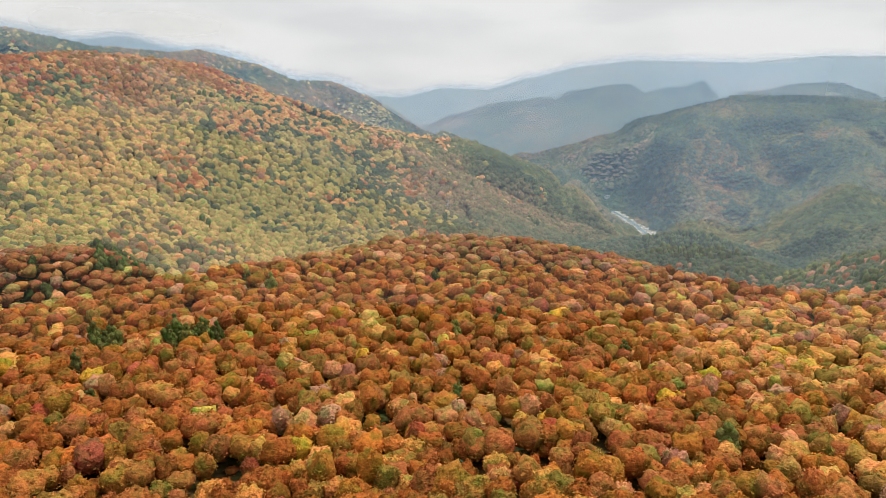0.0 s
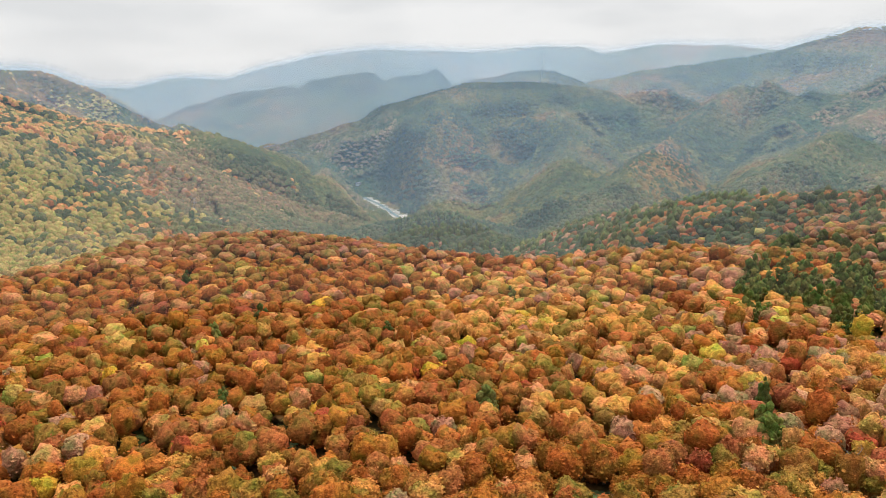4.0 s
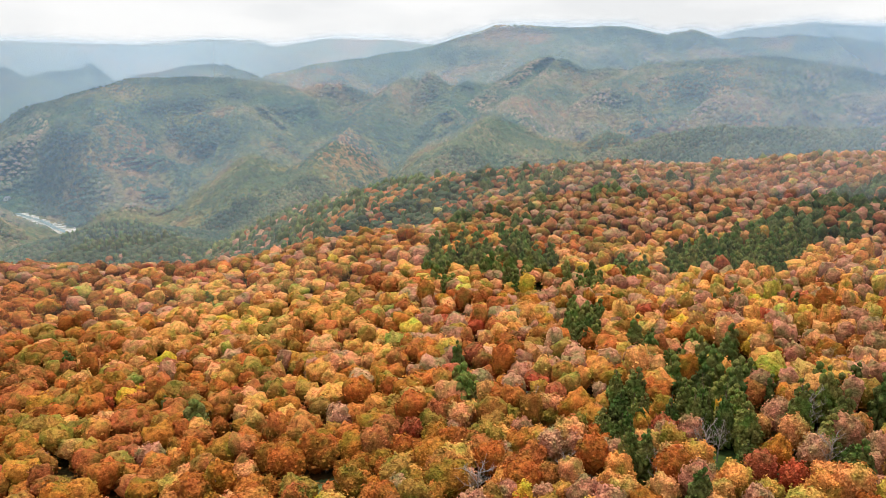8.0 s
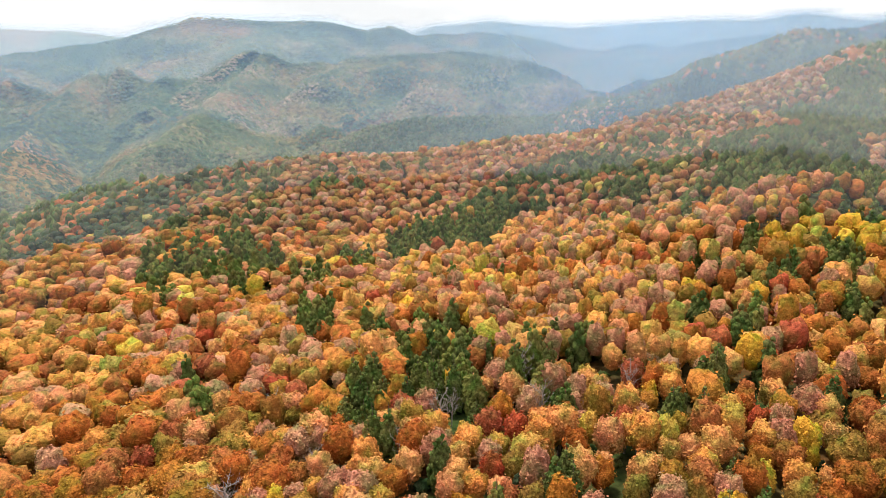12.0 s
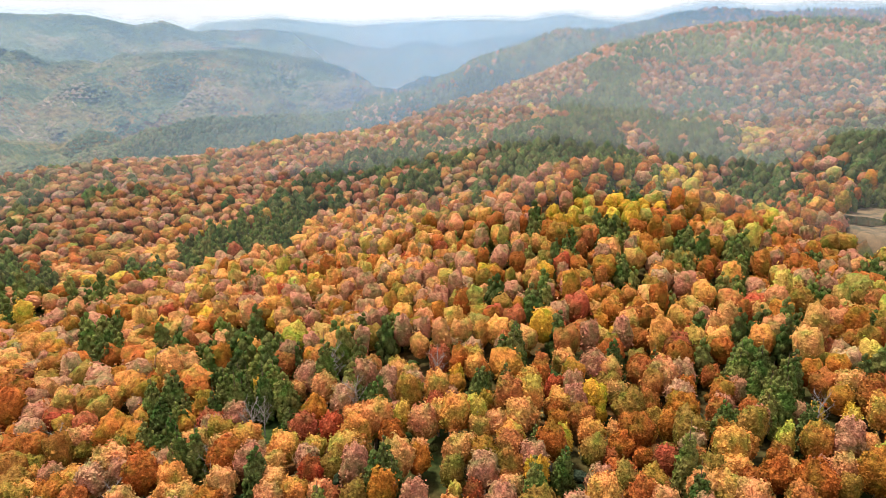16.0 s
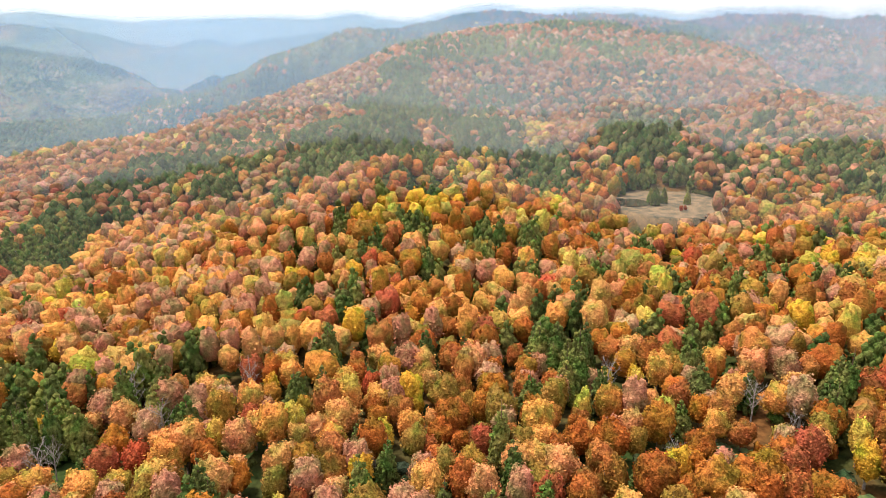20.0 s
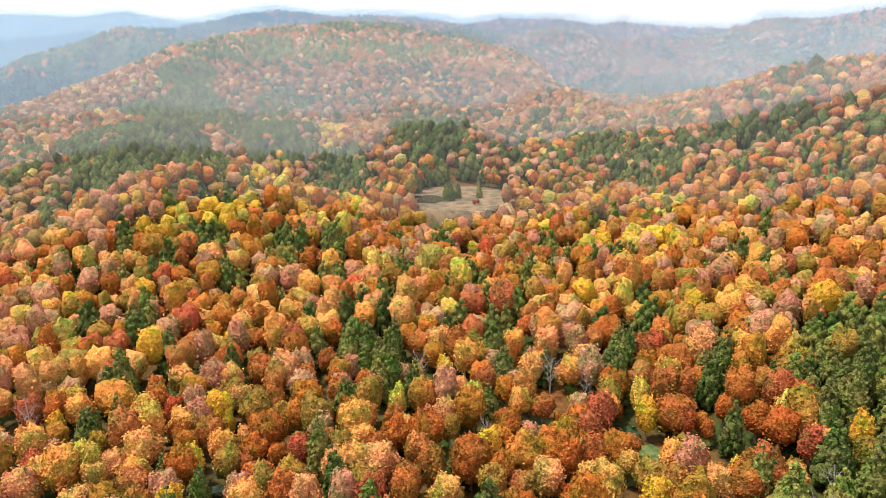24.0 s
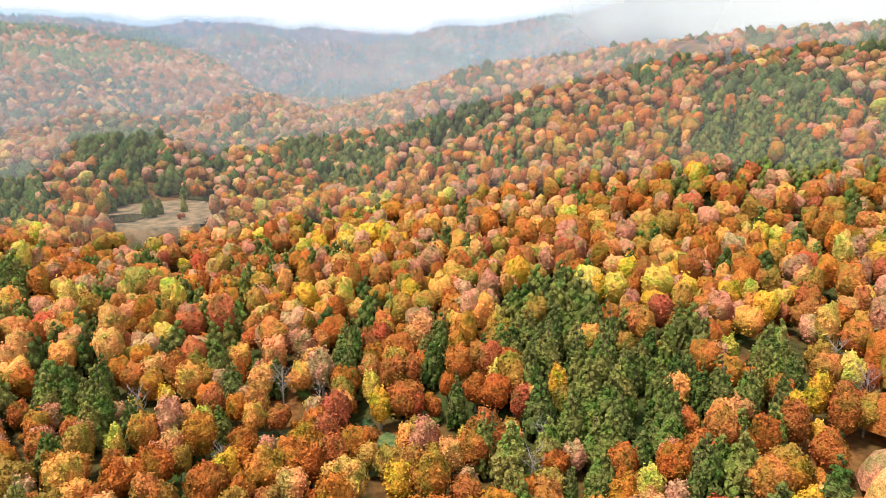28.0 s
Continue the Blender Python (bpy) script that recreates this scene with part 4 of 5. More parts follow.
def broadleaf(name, rnd, leaf, wood, label, category, count=620, size=0.33, lumps=11, wide=4.2, tall=11.5, base=3.5):
    wide, tall = wide * 0.84, tall * 0.86
    bend = rnd.uniform(-0.5, 0.5, 2)
    fork = np.array([bend[0], bend[1], base + tall * 0.35])
    trunk = joined([stick((0, 0, -1.5), (bend[0] * 0.5, bend[1] * 0.5, base * 0.6), 0.34, 0.27, 7),
                    stick((bend[0] * 0.5, bend[1] * 0.5, base * 0.6), fork, 0.27, 0.17, 7),
                    stick(fork, fork + (0.2, -0.2, tall * 0.35), 0.17, 0.04)])
    limbs = []
    for k in range(3):
        a = k * 2.1 + rnd.uniform(0, 1)
        foot = np.array([bend[0] * 0.6, bend[1] * 0.6, base * (0.62 + 0.14 * k)])
        tip = np.array([math.cos(a) * wide * 0.62, math.sin(a) * wide * 0.62, base + tall * rnd.uniform(0.3, 0.55)])
        mid = (foot + tip) / 2 + (0, 0, -0.3)
        limbs.append(joined([stick(foot, mid, 0.15, 0.10), stick(mid, tip, 0.10, 0.03),
                             stick(mid, tip + rnd.normal(0, 1.0, 3), 0.07, 0.02, 4)]))
    return tree(name, dome_crown(rnd, count, size, lumps + 6, wide, tall, base - 1.0, 18, 11), trunk, limbs, leaf, wood, label, category)


def conifer(name, rnd, count=380, size=0.46, wide=3.4, tall=14.5):
    trunk = joined([stick((0, 0, -1.5), (0, 0, tall * 0.5), 0.30, 0.2, 7), stick((0, 0, tall * 0.5), (0, 0, tall + 2.6), 0.2, 0.03)])
    limbs = []
    for k in range(3):
        a, h = k * 2.1 + rnd.uniform(0, 1), tall * rnd.uniform(0.25, 0.6)
        limbs.append(stick((0, 0, h), (math.cos(a) * wide * 0.7, math.sin(a) * wide * 0.7, h + 0.2), 0.07, 0.02, 4))
    return tree(name, spire_crown(rnd, 60, count, size, wide, tall, 1.5), trunk, limbs, LEAF["cedar"], BARK_RED,
                "dark green conifer with drooping layered branches", "conifer tree")


def bare_tree(name, rnd):
    """A tree that has shed nearly all its leaves: a fan of grey twigs."""
    trunk = joined([stick((0, 0, -1.5), (0.2, 0.1, 5.5), 0.24, 0.17, 6), stick((0.2, 0.1, 5.5), (0.3, -0.1, 12.0), 0.17, 0.03, 5)])
    limbs = []
    for k in range(9):
        a, h = k * 2.4, 4.0 + 0.75 * k
        tip = np.array([math.cos(a) * rnd.uniform(2.2, 3.4), math.sin(a) * rnd.uniform(2.2, 3.4), h + rnd.uniform(2.5, 4.0)])
        foot = np.array([0.2, 0.0, h])
        bits = [stick(foot, tip, 0.09, 0.03, 4)]
        for s in range(13):
            p = foot + (tip - foot) * (0.3 + 0.055 * s)
            bits.append(stick(p, p + rnd.normal(0, 0.75, 3) + (0, 0, 0.9), 0.035, 0.012, 3))
        limbs.append(bits)
    return tree(name, None, trunk, [joined([b for b in l]) for l in limbs if True], None, BARK_PALE,
                "bare grey tree that has shed its leaves", "tree")


# ---- the trees nearest to the drone, one by one ----
form = random.Random(3)
NEAR = 190.0
near_x, near_y, near_z, near_k = grove(92, NEAR, 6.2)
PROTO = {k: [] for k in ("beech", "maple", "birch", "fading", "cedar", "amber", "rust", "olive", "bare")}
for v in range(5):
    r = np.random.default_rng(100 + v)
    PROTO["beech"].append(broadleaf("beech_tree", r, LEAF["beech"], BARK, "rust-orange autumn beech with a rounded leafy crown", "tree",
                                    wide=(4.7, 4.1, 5.3, 4.5, 3.7)[v], tall=(10.5, 12.5, 11.0, 9.5, 13.0)[v], lumps=(11, 10, 13, 10, 11)[v]))
for v in range(3):
    r = np.random.default_rng(200 + v)
    PROTO["maple"].append(broadleaf("maple_tree", r, LEAF["maple"], BARK, "scarlet autumn maple with a ragged crown", "tree", wide=(3.8, 3.3, 4.2)[v], tall=10.5, lumps=10))
    PROTO["birch"].append(broadleaf("birch_tree", r, LEAF["birch"], BARK_PALE, "yellow autumn birch with a light crown", "tree", wide=(3.3, 2.7, 3.7)[v], tall=10.5, lumps=10, count=420))
    PROTO["fading"].append(broadleaf("thinning_beech_tree", r, LEAF["fading"], BARK_PALE, "pinkish brown beech with thinning leaves", "tree", wide=(4.2, 3.8, 4.6)[v], tall=11.0, lumps=11, count=460))
    PROTO["amber"].append(broadleaf("golden_beech_tree", r, LEAF["amber"], BARK, "amber-gold autumn beech with a broad crown", "tree", wide=(4.6, 4.1, 4.3)[v], tall=(10.0, 11.0, 9.5)[v], lumps=11))
    PROTO["rust"].append(broadleaf("rusty_beech_tree", r, LEAF["rust"], BARK, "dark rust-brown autumn beech with a dense domed crown", "tree", wide=(4.4, 3.9, 4.9)[v], tall=(11.0, 12.0, 10.5)[v], lumps=11))
    PROTO["olive"].append(broadleaf("turning_beech_tree", r, LEAF["olive"], BARK, "olive-gold beech that is only half turned", "tree", wide=(4.5, 4.0, 4.8)[v], tall=(10.5, 11.5, 10.0)[v], lumps=11))
    PROTO["cedar"].append(conifer("conifer_tree", r, wide=(3.7, 3.2, 4.2)[v], tall=(12.5, 14.0, 11.5)[v]))
for v in range(2):
    PROTO["bare"].append(bare_tree("bare_tree", np.random.default_rng(300 + v)))

used, spare = {}, []
for x, y, z, k in sorted(zip(near_x, near_y, near_z, near_k), key=lambda p: math.hypot(p[0], p[1])):
    kind = KINDS[k] if k < 5 or k >= 8 else "amber"
    if kind == "fading" and form.random() < 0.16:
        kind = "bare"
    if used.get(kind, 0) >= 300:
        spare.append((x, y, z, k))
        continue
    used[kind] = used.get(kind, 0) + 1
    size = form.triangular(0.55, 1.28, 0.98)
    broad = 1.0 if kind == "cedar" else float(np.interp(math.degrees(math.atan2(x, y)), (45, 80), (1.17, 1.0)))
    copy = copy_thing(form.choice(PROTO[kind]), pose(x, y, z, form.uniform(-3, 3), form.uniform(-3, 3), form.uniform(0, 360)) @ Matrix.Diagonal((size * broad, size * broad, size * form.uniform(0.9, 1.12) * (1.0 if kind == "cedar" else float(np.interp(math.degrees(math.atan2(x, y)), (45, 80), (0.82, 1.0)))), 1)))
    tagged(copy, group="trees of the near wood")
for b, d, kind, size in ((119.6, 377, "cedar", 0.8), (120.2, 384, "cedar", 0.7), (119.2, 384, "cedar", 0.65), (122.0, 386, "cedar", 0.6), (121.6, 366, "maple", 0.35), (121.9, 369, "maple", 0.3)):
    tagged(copy_thing(PROTO[kind][0], pose(d * math.sin(radians(b)), d * math.cos(radians(b)), MARSH[2], 0, 0, 40 * d) @ Matrix.Diagonal((size, size, size, 1))), group="trees in the marsh")
for protos in PROTO.values():       # the patterns are taken away again
    for p in protos:
        for o in (*p.children_recursive, p):
            bpy.data.objects.remove(o)


# ---- the massed woods ----
def massed(name, label, x, y, z, k, forms, rnd, calm=0.0):
    """One mesh of many trees: forms gives templates for a kind."""
    vs, fs, cs, sm, n = [], [], [], [], 0
    for code in range(10):
        for v in range(len(forms(code))):
            m = np.flatnonzero((k == code) & (np.arange(len(x)) % len(forms(code)) == v))
            if not len(m):
                continue
            tv, tf, ts = forms(code)[v]
            a, s = rnd.uniform(0, 2 * np.pi, len(m)), rnd.triangular(*((0.58, 0.98, 1.28) if calm < 0.3 else (0.75, 1.0, 1.25)), len(m))
            h = s * rnd.uniform(0.9, 1.12, len(m)) * (1.0 if code == 4 else np.interp(wrap(np.degrees(np.arctan2(x[m], y[m]))), (45, 80), (0.82, 1.0)))
            if code != 4:       # broader crowns on the open plateau
                s = s * np.interp(wrap(np.degrees(np.arctan2(x[m], y[m]))), (45, 80), (1.17, 1.0))
            c, d = np.cos(a) * s, np.sin(a) * s
            px = tv[None, :, 0] * c[:, None] - tv[None, :, 1] * d[:, None] + x[m][:, None]
            py = tv[None, :, 0] * d[:, None] + tv[None, :, 1] * c[:, None] + y[m][:, None]
            pz = tv[None, :, 2] * h[:, None] + z[m][:, None]
            vs.append(np.stack([px, py, pz], -1).reshape(-1, 3).astype(np.float32))
            fs.append((tf[None] + (np.arange(len(m)) * len(tv))[:, None, None] + n).reshape(-1, tf.shape[1]))
            local = 0.5 + 0.9 * grain(x[m], y[m], 150, 61, 3)
            if code == 5:       # greener towards the river, tawny further round; cloud shade and sun in the tone
                local = local + np.interp(np.degrees(np.arctan2(x[m], y[m])), (0, 13, 17, 25, 40, 62, 80, 100), (0.25, 0.15, -0.12, -0.2, -0.1, 0.12, 0.0, -0.1))
                local = local + np.interp(np.hypot(x[m], y[m]), (900, 1150), (0.25, 0)) * (x[m] < 0.1 * y[m])
            local = np.clip(local, 0, 1)
            swing = 0.25 if code == 4 else 0.15 + 0.05 * calm
            tone = blend(TONES[KINDS[code]], local * calm + rnd.random(len(m)) * (1 - calm)) * rnd.uniform(1 - swing, 1 + swing, (len(m), 1))
            if code != 4 and calm > 0.5:       # haze put into the leaf colour: outer woods greyed and dimmed
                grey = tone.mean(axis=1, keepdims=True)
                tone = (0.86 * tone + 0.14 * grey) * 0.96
            # outer conifers darkened, with the blue of haze put into their colour
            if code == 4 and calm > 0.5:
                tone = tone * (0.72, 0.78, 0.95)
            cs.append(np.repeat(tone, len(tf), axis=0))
            sm.append(np.tile(ts, len(m)))
            n += len(m) * len(tv)
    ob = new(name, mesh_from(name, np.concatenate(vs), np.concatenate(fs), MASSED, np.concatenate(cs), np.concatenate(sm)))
    return tagged(ob, label, "forest", kind="stuff")


def forms_of(seed, wide, tall, lumps, sprays_, size, segs, rows, boughs, base=2.5):
    """Templates for the massed woods: broad crowns and conifers."""
    return [[dome_crown(np.random.default_rng(seed + v), sprays_, size, lumps, wide * (1.08, 0.86, 1.18, 0.98)[v], tall * (1.0, 1.18, 0.92, 1.08)[v], base, segs, rows) for v in range(4)],
            [spire_crown(np.random.default_rng(seed + 10 + v), boughs, sprays_ // 3, size * 1.1, wide * (0.96, 0.84, 1.08)[v], (base + tall) * (0.98, 1.1, 0.9)[v], 1.0, 5, 3) for v in range(3)]]


MID_FORMS = forms_of(400, 4.0, 10.4, 14, 95, 0.45, 12, 7, 24, 3.2)
MIDDLE_FORMS = forms_of(420, 4.4, 9.6, 11, 48, 0.62, 8, 5, 13, 3.8)
MIDFAR_FORMS = forms_of(430, 4.8, 8.6, 7, 14, 0.75, 7, 4, 6, 4.8)


def tuft(rnd, wide, tall, base, sides, rows):
    """A far tree: a small uneven dome or spire of facets."""
    rings_, k = [], np.arange(sides)
    for q in range(rows):
        f = q / rows
        a = (k + 0.5 * (q % 2)) * 2 * np.pi / sides
        rad = wide * math.cos(f * 1.35) * rnd.uniform(0.75, 1.2, sides)
        rings_.append(np.stack([np.cos(a) * rad, np.sin(a) * rad, base + tall * math.sin(f * 1.5) + rnd.uniform(-0.7, 0.7, sides)], -1))
    v = np.concatenate([*rings_, [[rnd.uniform(-0.8, 0.8), rnd.uniform(-0.8, 0.8), base + tall]]])
    tris = []
    for q in range(rows - 1):
        p, o = q * sides, (q + 1) * sides
        for i_ in range(sides):
            e = (i_ + 1) % sides
            tris += [(p + i_, p + e, o + i_), (p + e, o + e, o + i_)]
    o = (rows - 1) * sides
    tris += [(o + i_, o + (i_ + 1) % sides, rows * sides) for i_ in range(sides)]
    return v, np.array(tris), np.ones(len(tris), dtype=bool)


FAR_FORMS = [[tuft(np.random.default_rng(500 + v), 5.4, 9.5, 3.0, 6, 2) for v in range(4)],
             [tuft(np.random.default_rng(510 + v), 4.3, 13.0, 2.0, 5, 2) for v in range(3)]]
FARTHEST_FORMS = [[tuft(np.random.default_rng(520 + v), 6.8, 8.0, 6.0, 5, 1) for v in range(4)],
                  [tuft(np.random.default_rng(530 + v), 4.8, 14.0, 3.0, 4, 1) for v in range(3)]]

RANGE_FORMS = [[tuft(np.random.default_rng(540 + v), 8.0, 5.0, 8.0, 5, 1) for v in range(3)]] * 2

for name, label, r0, r1, step, forms in (
        ("plateau_forest", "mixed autumn forest on the plateau, orange and gold with dark conifers", NEAR, 310, 6.4, MID_FORMS),
        ("upland_forest", "mixed autumn forest on the upland, pale gold and russet crowns", 310, 430, 6.8, MIDDLE_FORMS),
        ("ridge_forest", "mixed autumn forest along the low ridges, russet with conifer stands", 430, 640, 7.2, MIDFAR_FORMS),
        ("slope_forest", "russet and conifer forest on the slopes round the marsh", 640, 900, 7.9, MIDFAR_FORMS),
        ("foothill_forest", "golden and green forest at the foot of the mountains", 640, 900, 7.0, FAR_FORMS),
        ("hillside_forest", "autumn forest on the hills round the plateau", 900, 1520, 8.3, FAR_FORMS),
        ("mountain_forest", "green and russet forest on the mountains across the valley", 1520, 2600, 10.2, FARTHEST_FORMS),
        ("range_forest", "hazy blue-green forest on the far range", 2600, 3560, 14.0, RANGE_FORMS)):
    wx, wy, wz, wk = grove(r0, r1, step, r0 < 1000)
    if spare and r0 == NEAR:
        s = np.array(spare)
        wx, wy, wz, wk = np.r_[wx, s[:, 0]], np.r_[wy, s[:, 1]], np.r_[wz, s[:, 2]], np.r_[wk, s[:, 3].astype(int)]
    if r0 == 640:       # finer trees on the side of the marsh
        m = (wrap(np.degrees(np.arctan2(wx, wy))) > 80) == (name == "slope_forest")
        wx, wy, wz, wk = wx[m], wy[m], wz[m], wk[m]
    keep = ~in_dead_ground(wx, wy, wz, 18) | (rng.random(len(wx)) < 0.06)
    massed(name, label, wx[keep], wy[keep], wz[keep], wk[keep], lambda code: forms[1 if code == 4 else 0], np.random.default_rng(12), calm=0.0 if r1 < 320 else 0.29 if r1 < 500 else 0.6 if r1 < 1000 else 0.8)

# the wood under and behind the drone
wx, wy, wz, wk = grove(0, 300, 9.5, False, False, True)
massed("surrounding_forest", "rust-orange autumn forest under and behind the hovering viewpoint", wx, wy, wz, wk, lambda code: FAR_FORMS[1 if code == 4 else 0], np.random.default_rng(14))

# bushes and saplings in the gaps
bx, by, bz, bk = grove(92, 270, 9.5, False)
bk = rng.choice([5, 5, 5, 4, 1, 6, 0, 8], len(bx))
BUSH = [[dome_crown(np.random.default_rng(470 + v), 14, 0.4, 5, (2.4, 3.0, 1.6)[v], (3.0, 3.6, 6.0)[v], (-0.6, -0.4, 1.5)[v], 6, 4, 0.4) for v in range(3)]]
massed("undergrowth", "low bushes and saplings in yellow, red and green between the trees", bx, by, bz, bk, lambda code: BUSH[0], np.random.default_rng(13))


# ---- haze in the valleys ----
def veil(name, label, dist, b0, b1, low, high, material, seed, bearings_, thickness, over=None):
    """A standing sheet for haze or cloud across the valley; over: degrees by which it tops the hills behind it before
    it thins out.
    """
    deg = np.arange(b0, b1 + 0.1, 0.6)
    b, rows = np.radians(deg), 40
    r = dist * (1 + 0.05 * grain(b * 400, b * 0 + seed * 50, 150, seed, 2))
    h = np.linspace(low, high, rows)
    v = np.stack([np.repeat(r * np.sin(b), rows), np.repeat(r * np.cos(b), rows), np.tile(h, len(b))], -1)
    i_, j_ = np.meshgrid(np.arange(len(b) - 1), np.arange(rows - 1), indexing="ij")
    f = np.stack([i_ * rows + j_, (i_ + 1) * rows + j_, (i_ + 1) * rows + j_ + 1, i_ * rows + j_ + 1], -1).reshape(-1, 4)
    me = mesh_from(name, v, f, material)
    body = np.repeat(np.interp(deg, bearings_, thickness), rows)
    if over is not None:
        rim = np.degrees(np.arctan(np.interp(deg, sky_b, sky_max[:, -1])))
        rim = np.convolve(np.pad(rim, 1, mode="edge"), np.ones(3) / 3, mode="valid")
        lift = np.degrees(np.arctan2(v[:, 2] - EYE, np.repeat(r, rows))) - np.repeat(rim, rows)
        body = body * np.clip((over + 0.5 - lift) / 0.5, 0, 1)
    at = me.attributes.new("thickness", "FLOAT", "POINT")
    at.data.foreach_set("value", body.astype(np.float32))
    return tagged(new(name, me), label, "haze", kind="stuff")


# tints of the haze sheets, the blue of distance put into their colour
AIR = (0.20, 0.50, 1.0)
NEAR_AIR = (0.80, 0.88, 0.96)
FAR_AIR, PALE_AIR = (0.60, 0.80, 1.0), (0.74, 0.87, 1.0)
VALLEY, AHEAD = "thin bluish haze hanging over the valley", (-42, 178)
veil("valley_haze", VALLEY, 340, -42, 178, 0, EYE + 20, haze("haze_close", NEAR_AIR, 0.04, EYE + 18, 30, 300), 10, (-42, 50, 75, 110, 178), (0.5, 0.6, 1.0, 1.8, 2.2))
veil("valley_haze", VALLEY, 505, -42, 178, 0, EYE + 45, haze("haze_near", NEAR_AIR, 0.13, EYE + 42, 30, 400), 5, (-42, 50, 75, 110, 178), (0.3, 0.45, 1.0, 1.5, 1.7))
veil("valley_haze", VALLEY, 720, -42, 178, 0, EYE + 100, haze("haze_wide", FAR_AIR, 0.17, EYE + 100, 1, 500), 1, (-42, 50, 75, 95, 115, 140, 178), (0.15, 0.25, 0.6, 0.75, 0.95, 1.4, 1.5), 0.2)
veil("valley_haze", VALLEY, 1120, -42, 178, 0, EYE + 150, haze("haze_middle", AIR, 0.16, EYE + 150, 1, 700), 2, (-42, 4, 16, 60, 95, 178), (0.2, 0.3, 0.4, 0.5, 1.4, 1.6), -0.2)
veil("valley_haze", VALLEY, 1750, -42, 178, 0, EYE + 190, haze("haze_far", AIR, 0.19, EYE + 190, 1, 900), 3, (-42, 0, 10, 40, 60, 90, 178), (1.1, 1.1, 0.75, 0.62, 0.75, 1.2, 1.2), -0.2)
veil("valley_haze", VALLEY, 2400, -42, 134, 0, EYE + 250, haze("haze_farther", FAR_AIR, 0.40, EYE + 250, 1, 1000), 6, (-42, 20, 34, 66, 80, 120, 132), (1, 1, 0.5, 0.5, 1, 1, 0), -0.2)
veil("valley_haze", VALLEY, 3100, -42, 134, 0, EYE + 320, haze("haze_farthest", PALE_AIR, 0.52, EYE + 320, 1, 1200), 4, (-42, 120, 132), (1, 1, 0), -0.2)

# a low cloud lies on the shoulder of the hill, wisps on the far peak
WHITE = (0.93, 0.94, 0.95)
for dist, seed in ((820, 7), (960, 8)):
    veil("low_cloud", "white low cloud lying on the wooded shoulder", dist, 150, 190, EYE - 10, EYE + 220,
         haze("cloud_fleece", WHITE, 0.95, EYE + 200, 60, 90, (EYE + 14, EYE + 50), (0.7, 1.9)), seed, (150, 164, 190), (0, 1, 1))
veil("low_cloud", "pale wisps of cloud about the far peak", 1900, -36, -12, EYE + 20, EYE + 210,
     haze("cloud_wisps", WHITE, 0.75, EYE + 190, 70, 320, (EYE + 60, EYE + 120), (0.0, 1.4)), 9, (-36, -30, -26, -22, -14), (0.5, 0.35, 1, 0.8, 0))


# ---- the river in the valley and the marsh with its pond ----
def sheet(name, label, category, inside_of, x0, x1, y0, y1, step, lift, material, height=None):
    """A flat patch over the ground, cut along an uneven rim."""
    gx_, gy_ = np.meshgrid(np.arange(x0, x1, step), np.arange(y0, y1, step), indexing="ij")
    ok = inside_of(gx_.ravel(), gy_.ravel()).reshape(gx_.shape)
    h = land(gx_.ravel(), gy_.ravel()) + lift if height is None else np.full(gx_.size, height)
    i_, j_ = np.nonzero(ok[:-1, :-1])
    w = gx_.shape[1]
    f = np.stack([i_ * w + j_, (i_ + 1) * w + j_, (i_ + 1) * w + j_ + 1, i_ * w + j_ + 1], -1)
    return tagged(new(name, mesh_from(name, np.c_[gx_.ravel(), gy_.ravel(), h], f, material)), label, category, kind="structure")


def water(name, colour):
    m, n, l, bsdf = shader(name)
    r = ramp(n, [(0.3, tuple(c * 0.8 for c in colour)), (0.7, tuple(c * 1.2 for c in colour))])
    l.new(noise_of(n, l, 9, 3.0), r.inputs[0])
    l.new(r.outputs[0], bsdf.inputs["Base Color"])
    bsdf.inputs["Roughness"].default_value = 0.12
    return m


GRAVEL = plain_ground("river_gravel", [(0.38, (0.12, 0.125, 0.09)), (0.5, (0.25, 0.235, 0.19)), (0.62, (0.38, 0.35, 0.29))], 14)
SEDGE = plain_ground("marsh_sedge", [(0.36, (0.04, 0.034, 0.015)), (0.48, (0.095, 0.062, 0.028)), (0.62, (0.15, 0.095, 0.047))], 5)
sheet("river_flat", "pale gravel flats along the river in the valley", "gravel",
      lambda x, y: (np.abs(river_offset(x, y)) < 30 + 12 * grain(x, y, 80, 41)) & (np.hypot(x, y) > 1660) & (np.hypot(x, y) < 1985),
      400, 560, 1580, 2040, 1.4, 0.6, GRAVEL)
sheet("river", "narrow grey-blue river between gravel banks", "river",
      lambda x, y: (np.abs(river_offset(x, y) + 10 * grain(x, y, 160, 43)) < 5) & (np.hypot(x, y) > 1640) & (np.hypot(x, y) < 2000),
      400, 560, 1580, 2040, 1.4, 1.2, water("river_water", (0.20, 0.27, 0.28)))
sheet("marsh", "tawny sedge marsh in a clearing of the wood", "marsh",
      lambda x, y: marsh_reach(x, y) < 1.1 + 0.12 * grain(x, y, 16, 31),
      MARSH[0] - 70, MARSH[0] + 70, MARSH[1] - 70, MARSH[1] + 70, 2, 0.6, SEDGE)
POND = (379 * math.sin(radians(117.7)), 379 * math.cos(radians(117.7)))
sheet("pond", "small dark peat pond at the rim of the marsh", "pond",
      lambda x, y: np.hypot((x - POND[0]) / 10, (y - POND[1]) / 10) < 1 + 0.35 * grain(x, y, 9, 45),
      POND[0] - 20, POND[0] + 20, POND[1] - 20, POND[1] + 20, 1, 0, water("pond_water", (0.035, 0.03, 0.02)), MARSH[2] + 1.0)


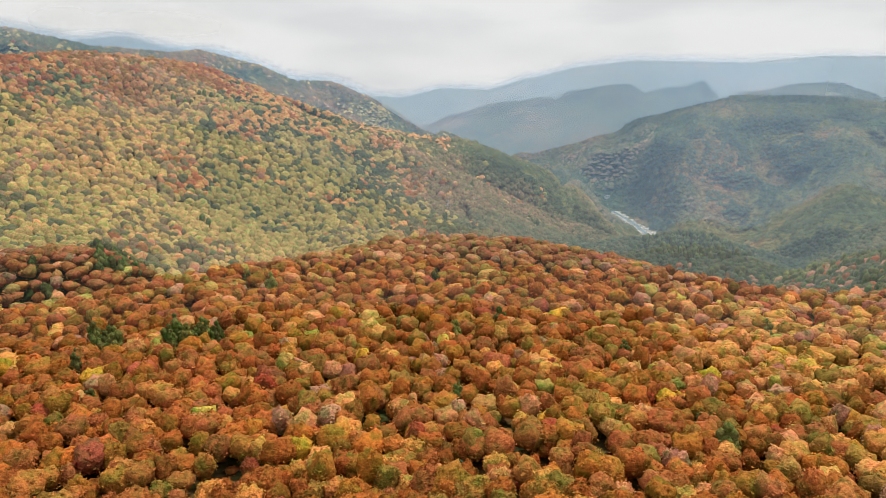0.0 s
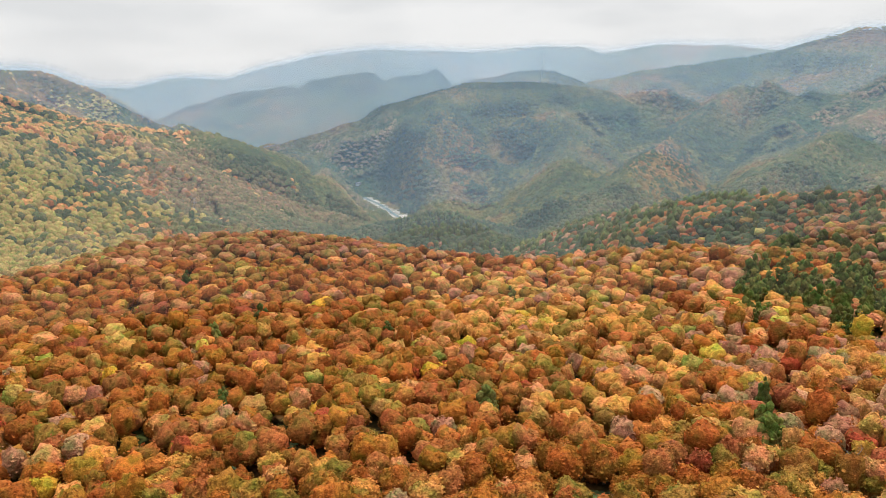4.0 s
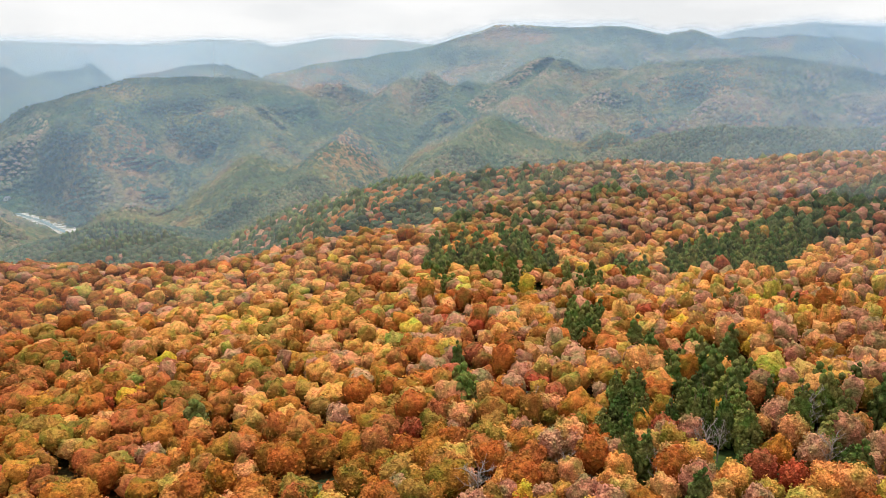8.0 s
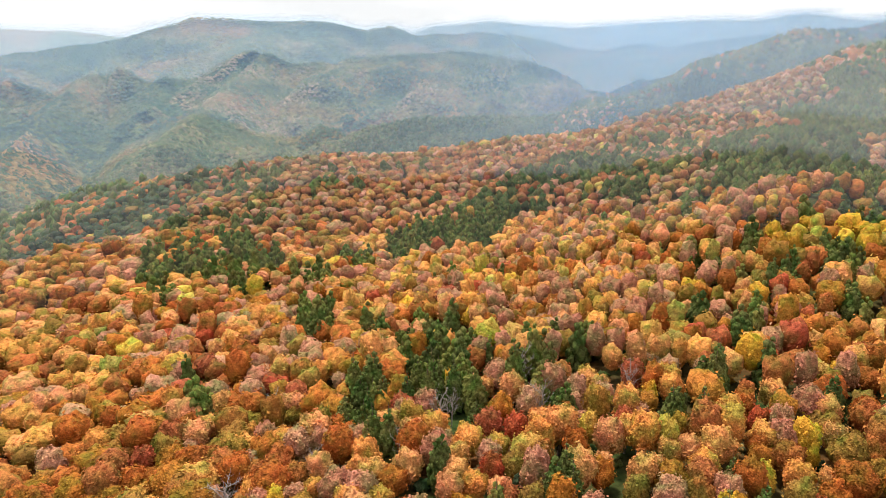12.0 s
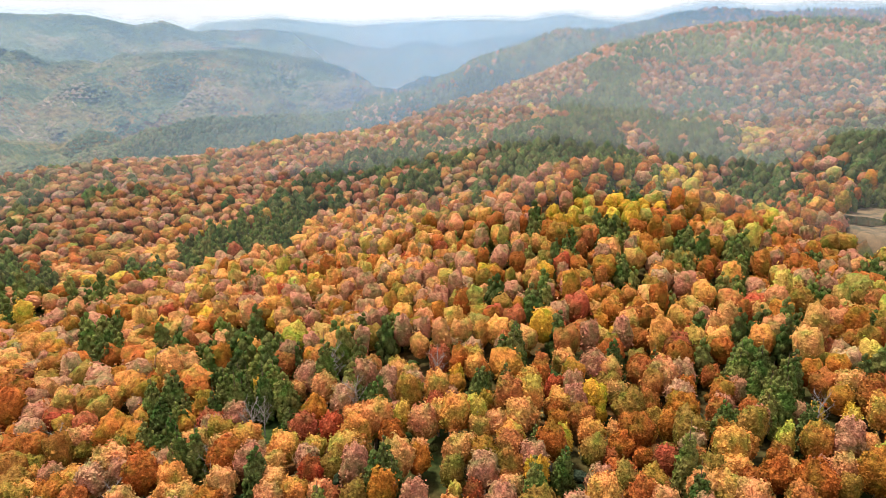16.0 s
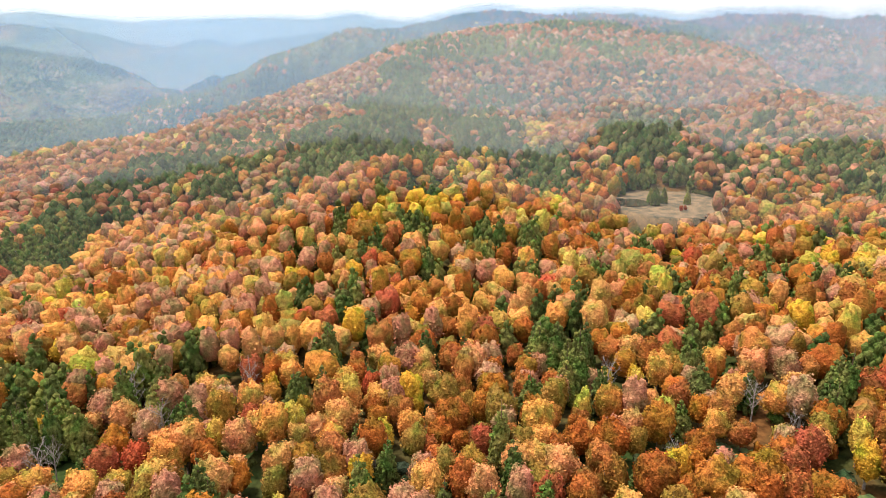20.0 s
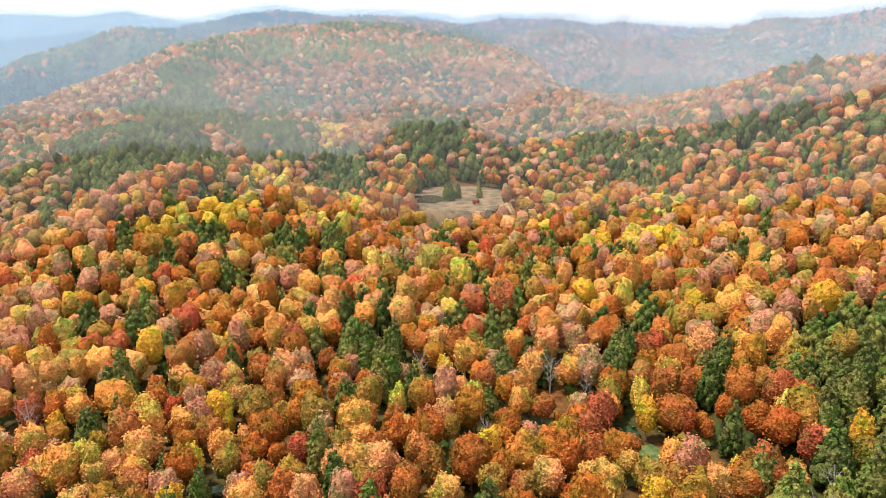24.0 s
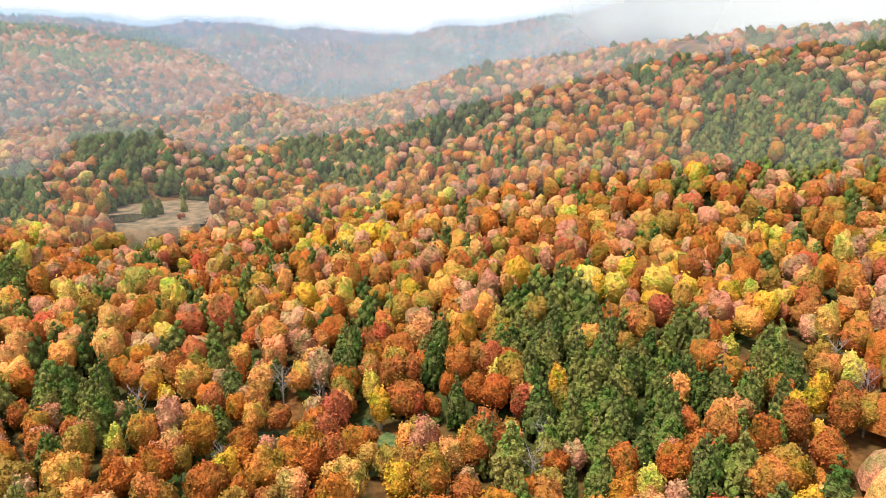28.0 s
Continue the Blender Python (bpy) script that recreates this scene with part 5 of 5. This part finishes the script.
# ---- small things far and near ----
GRASS = plain_ground("glade_grass", [(0.36, (0.03, 0.05, 0.014)), (0.5, (0.06, 0.095, 0.022)), (0.64, (0.11, 0.12, 0.035))], 1.2)
for b, d, w, h in GLADES:
    cx, cy = d * math.sin(radians(b)), d * math.cos(radians(b))
    sheet("glade", "grassy glade between the autumn trees", "grass",
          lambda x, y: inside(x, y, b, d, w + 3, h + 3, 0) + 0.25 * grain(x, y, 5, 81) > 0, cx - 18, cx + 18, cy - 18, cy + 18, 1.0, 0.35, GRASS)

STEEL = bark("galvanised_steel", (0.34, 0.35, 0.36), (0.46, 0.47, 0.48))
PLASTER = bark("white_plaster", (0.62, 0.62, 0.60), (0.75, 0.75, 0.73))
SLATE = bark("grey_roof", (0.10, 0.11, 0.12), (0.18, 0.19, 0.20))


def pylon(b, d):
    """A small lattice pylon of a power line."""
    x, y = d * math.sin(radians(b)), d * math.cos(radians(b))
    z = float(land(np.array([x]), np.array([y]))[0])
    root = tagged(new("power_pylon"), "grey steel lattice power pylon on the wooded slope", "pylon")
    root.matrix_world = pose(x, y, z, 0, 0, -b)
    for sx, sy in ((1, 1), (1, -1), (-1, 1), (-1, -1)):
        part("leg", mesh_from("leg", *stick((sx * 2.6, sy * 2.6, -1), (sx * 0.5, sy * 0.5, 30), 0.22, 0.12, 4), STEEL), root)
    for k in range(6):
        z0, z1 = 4 + 4.2 * k, 8.2 + 4.2 * k
        w0, w1 = 2.6 - 2.1 * z0 / 30, 2.6 - 2.1 * z1 / 30
        part("brace", mesh_from("brace", *joined([stick((-w0, -w0, z0), (w1, -w1, z1), 0.09, 0.09, 4), stick((w0, w0, z0), (-w1, w1, z1), 0.09, 0.09, 4),
                                                  stick((-w0, w0, z0), (-w1, -w1, z1), 0.09, 0.09, 4), stick((w0, -w0, z0), (w1, w1, z1), 0.09, 0.09, 4)]), STEEL), root)
    for h, w in ((22, 4.2), (25.5, 3.6), (29, 3.0)):
        part("crossarm", mesh_from("crossarm", *joined([stick((-w, 0, h), (w, 0, h), 0.12, 0.12, 4), stick((-w, 0, h), (0, 0, h + 1.2), 0.08, 0.08, 4), stick((w, 0, h), (0, 0, h + 1.2), 0.08, 0.08, 4)]), STEEL), root)
        for sx in (-1, 1):
            part("insulator", mesh_from("insulator", *stick((sx * w, 0, h), (sx * w, 0, h - 1.4), 0.14, 0.14, 6), PLASTER), root)


def cottage(b, d, long, wide):
    """A small white house with a gabled roof by the river."""
    x, y = d * math.sin(radians(b)), d * math.cos(radians(b))
    z = float(land(np.array([x]), np.array([y]))[0])
    root = tagged(new("house"), "small white house with a grey gabled roof by the river", "house")
    root.matrix_world = pose(x, y, z, 0, 0, 25)
    a, c = long / 2, wide / 2
    walls = np.array([(-a, -c, -1), (a, -c, -1), (a, c, -1), (-a, c, -1), (-a, -c, 6), (a, -c, 6), (a, c, 6), (-a, c, 6)])
    part("wall", mesh_from("wall", walls, np.array([(0, 1, 5, 4), (1, 2, 6, 5), (2, 3, 7, 6), (3, 0, 4, 7)]), PLASTER), root)
    roof = np.array([(-a - .6, -c - .7, 5.8), (a + .6, -c - .7, 5.8), (a + .6, 0, 9.2), (-a - .6, 0, 9.2), (a + .6, c + .7, 5.8), (-a - .6, c + .7, 5.8),
                     (-a - .6, -c - .7, 6.1), (a + .6, -c - .7, 6.1), (a + .6, 0, 9.5), (-a - .6, 0, 9.5), (a + .6, c + .7, 6.1), (-a - .6, c + .7, 6.1)])
    part("roof", mesh_from("roof", roof, np.array([(6, 7, 8, 9), (9, 8, 10, 11), (0, 3, 2, 1), (3, 5, 4, 2), (0, 1, 7, 6), (5, 11, 10, 4), (1, 2, 8, 7), (2, 4, 10, 8), (0, 6, 9, 3), (3, 9, 11, 5)]), SLATE), root)
    for k in (-1, 0, 1):
        pane = np.array([(k * a * 0.6 - 0.7, -c - 0.03, 2.2), (k * a * 0.6 + 0.7, -c - 0.03, 2.2), (k * a * 0.6 + 0.7, -c - 0.03, 4.0), (k * a * 0.6 - 0.7, -c - 0.03, 4.0)])
        part("window", mesh_from("window", pane, np.array([(0, 1, 2, 3)]), SLATE), root)


pylon(0.4, 1120)
cottage(13.4, 2035, 14, 9)
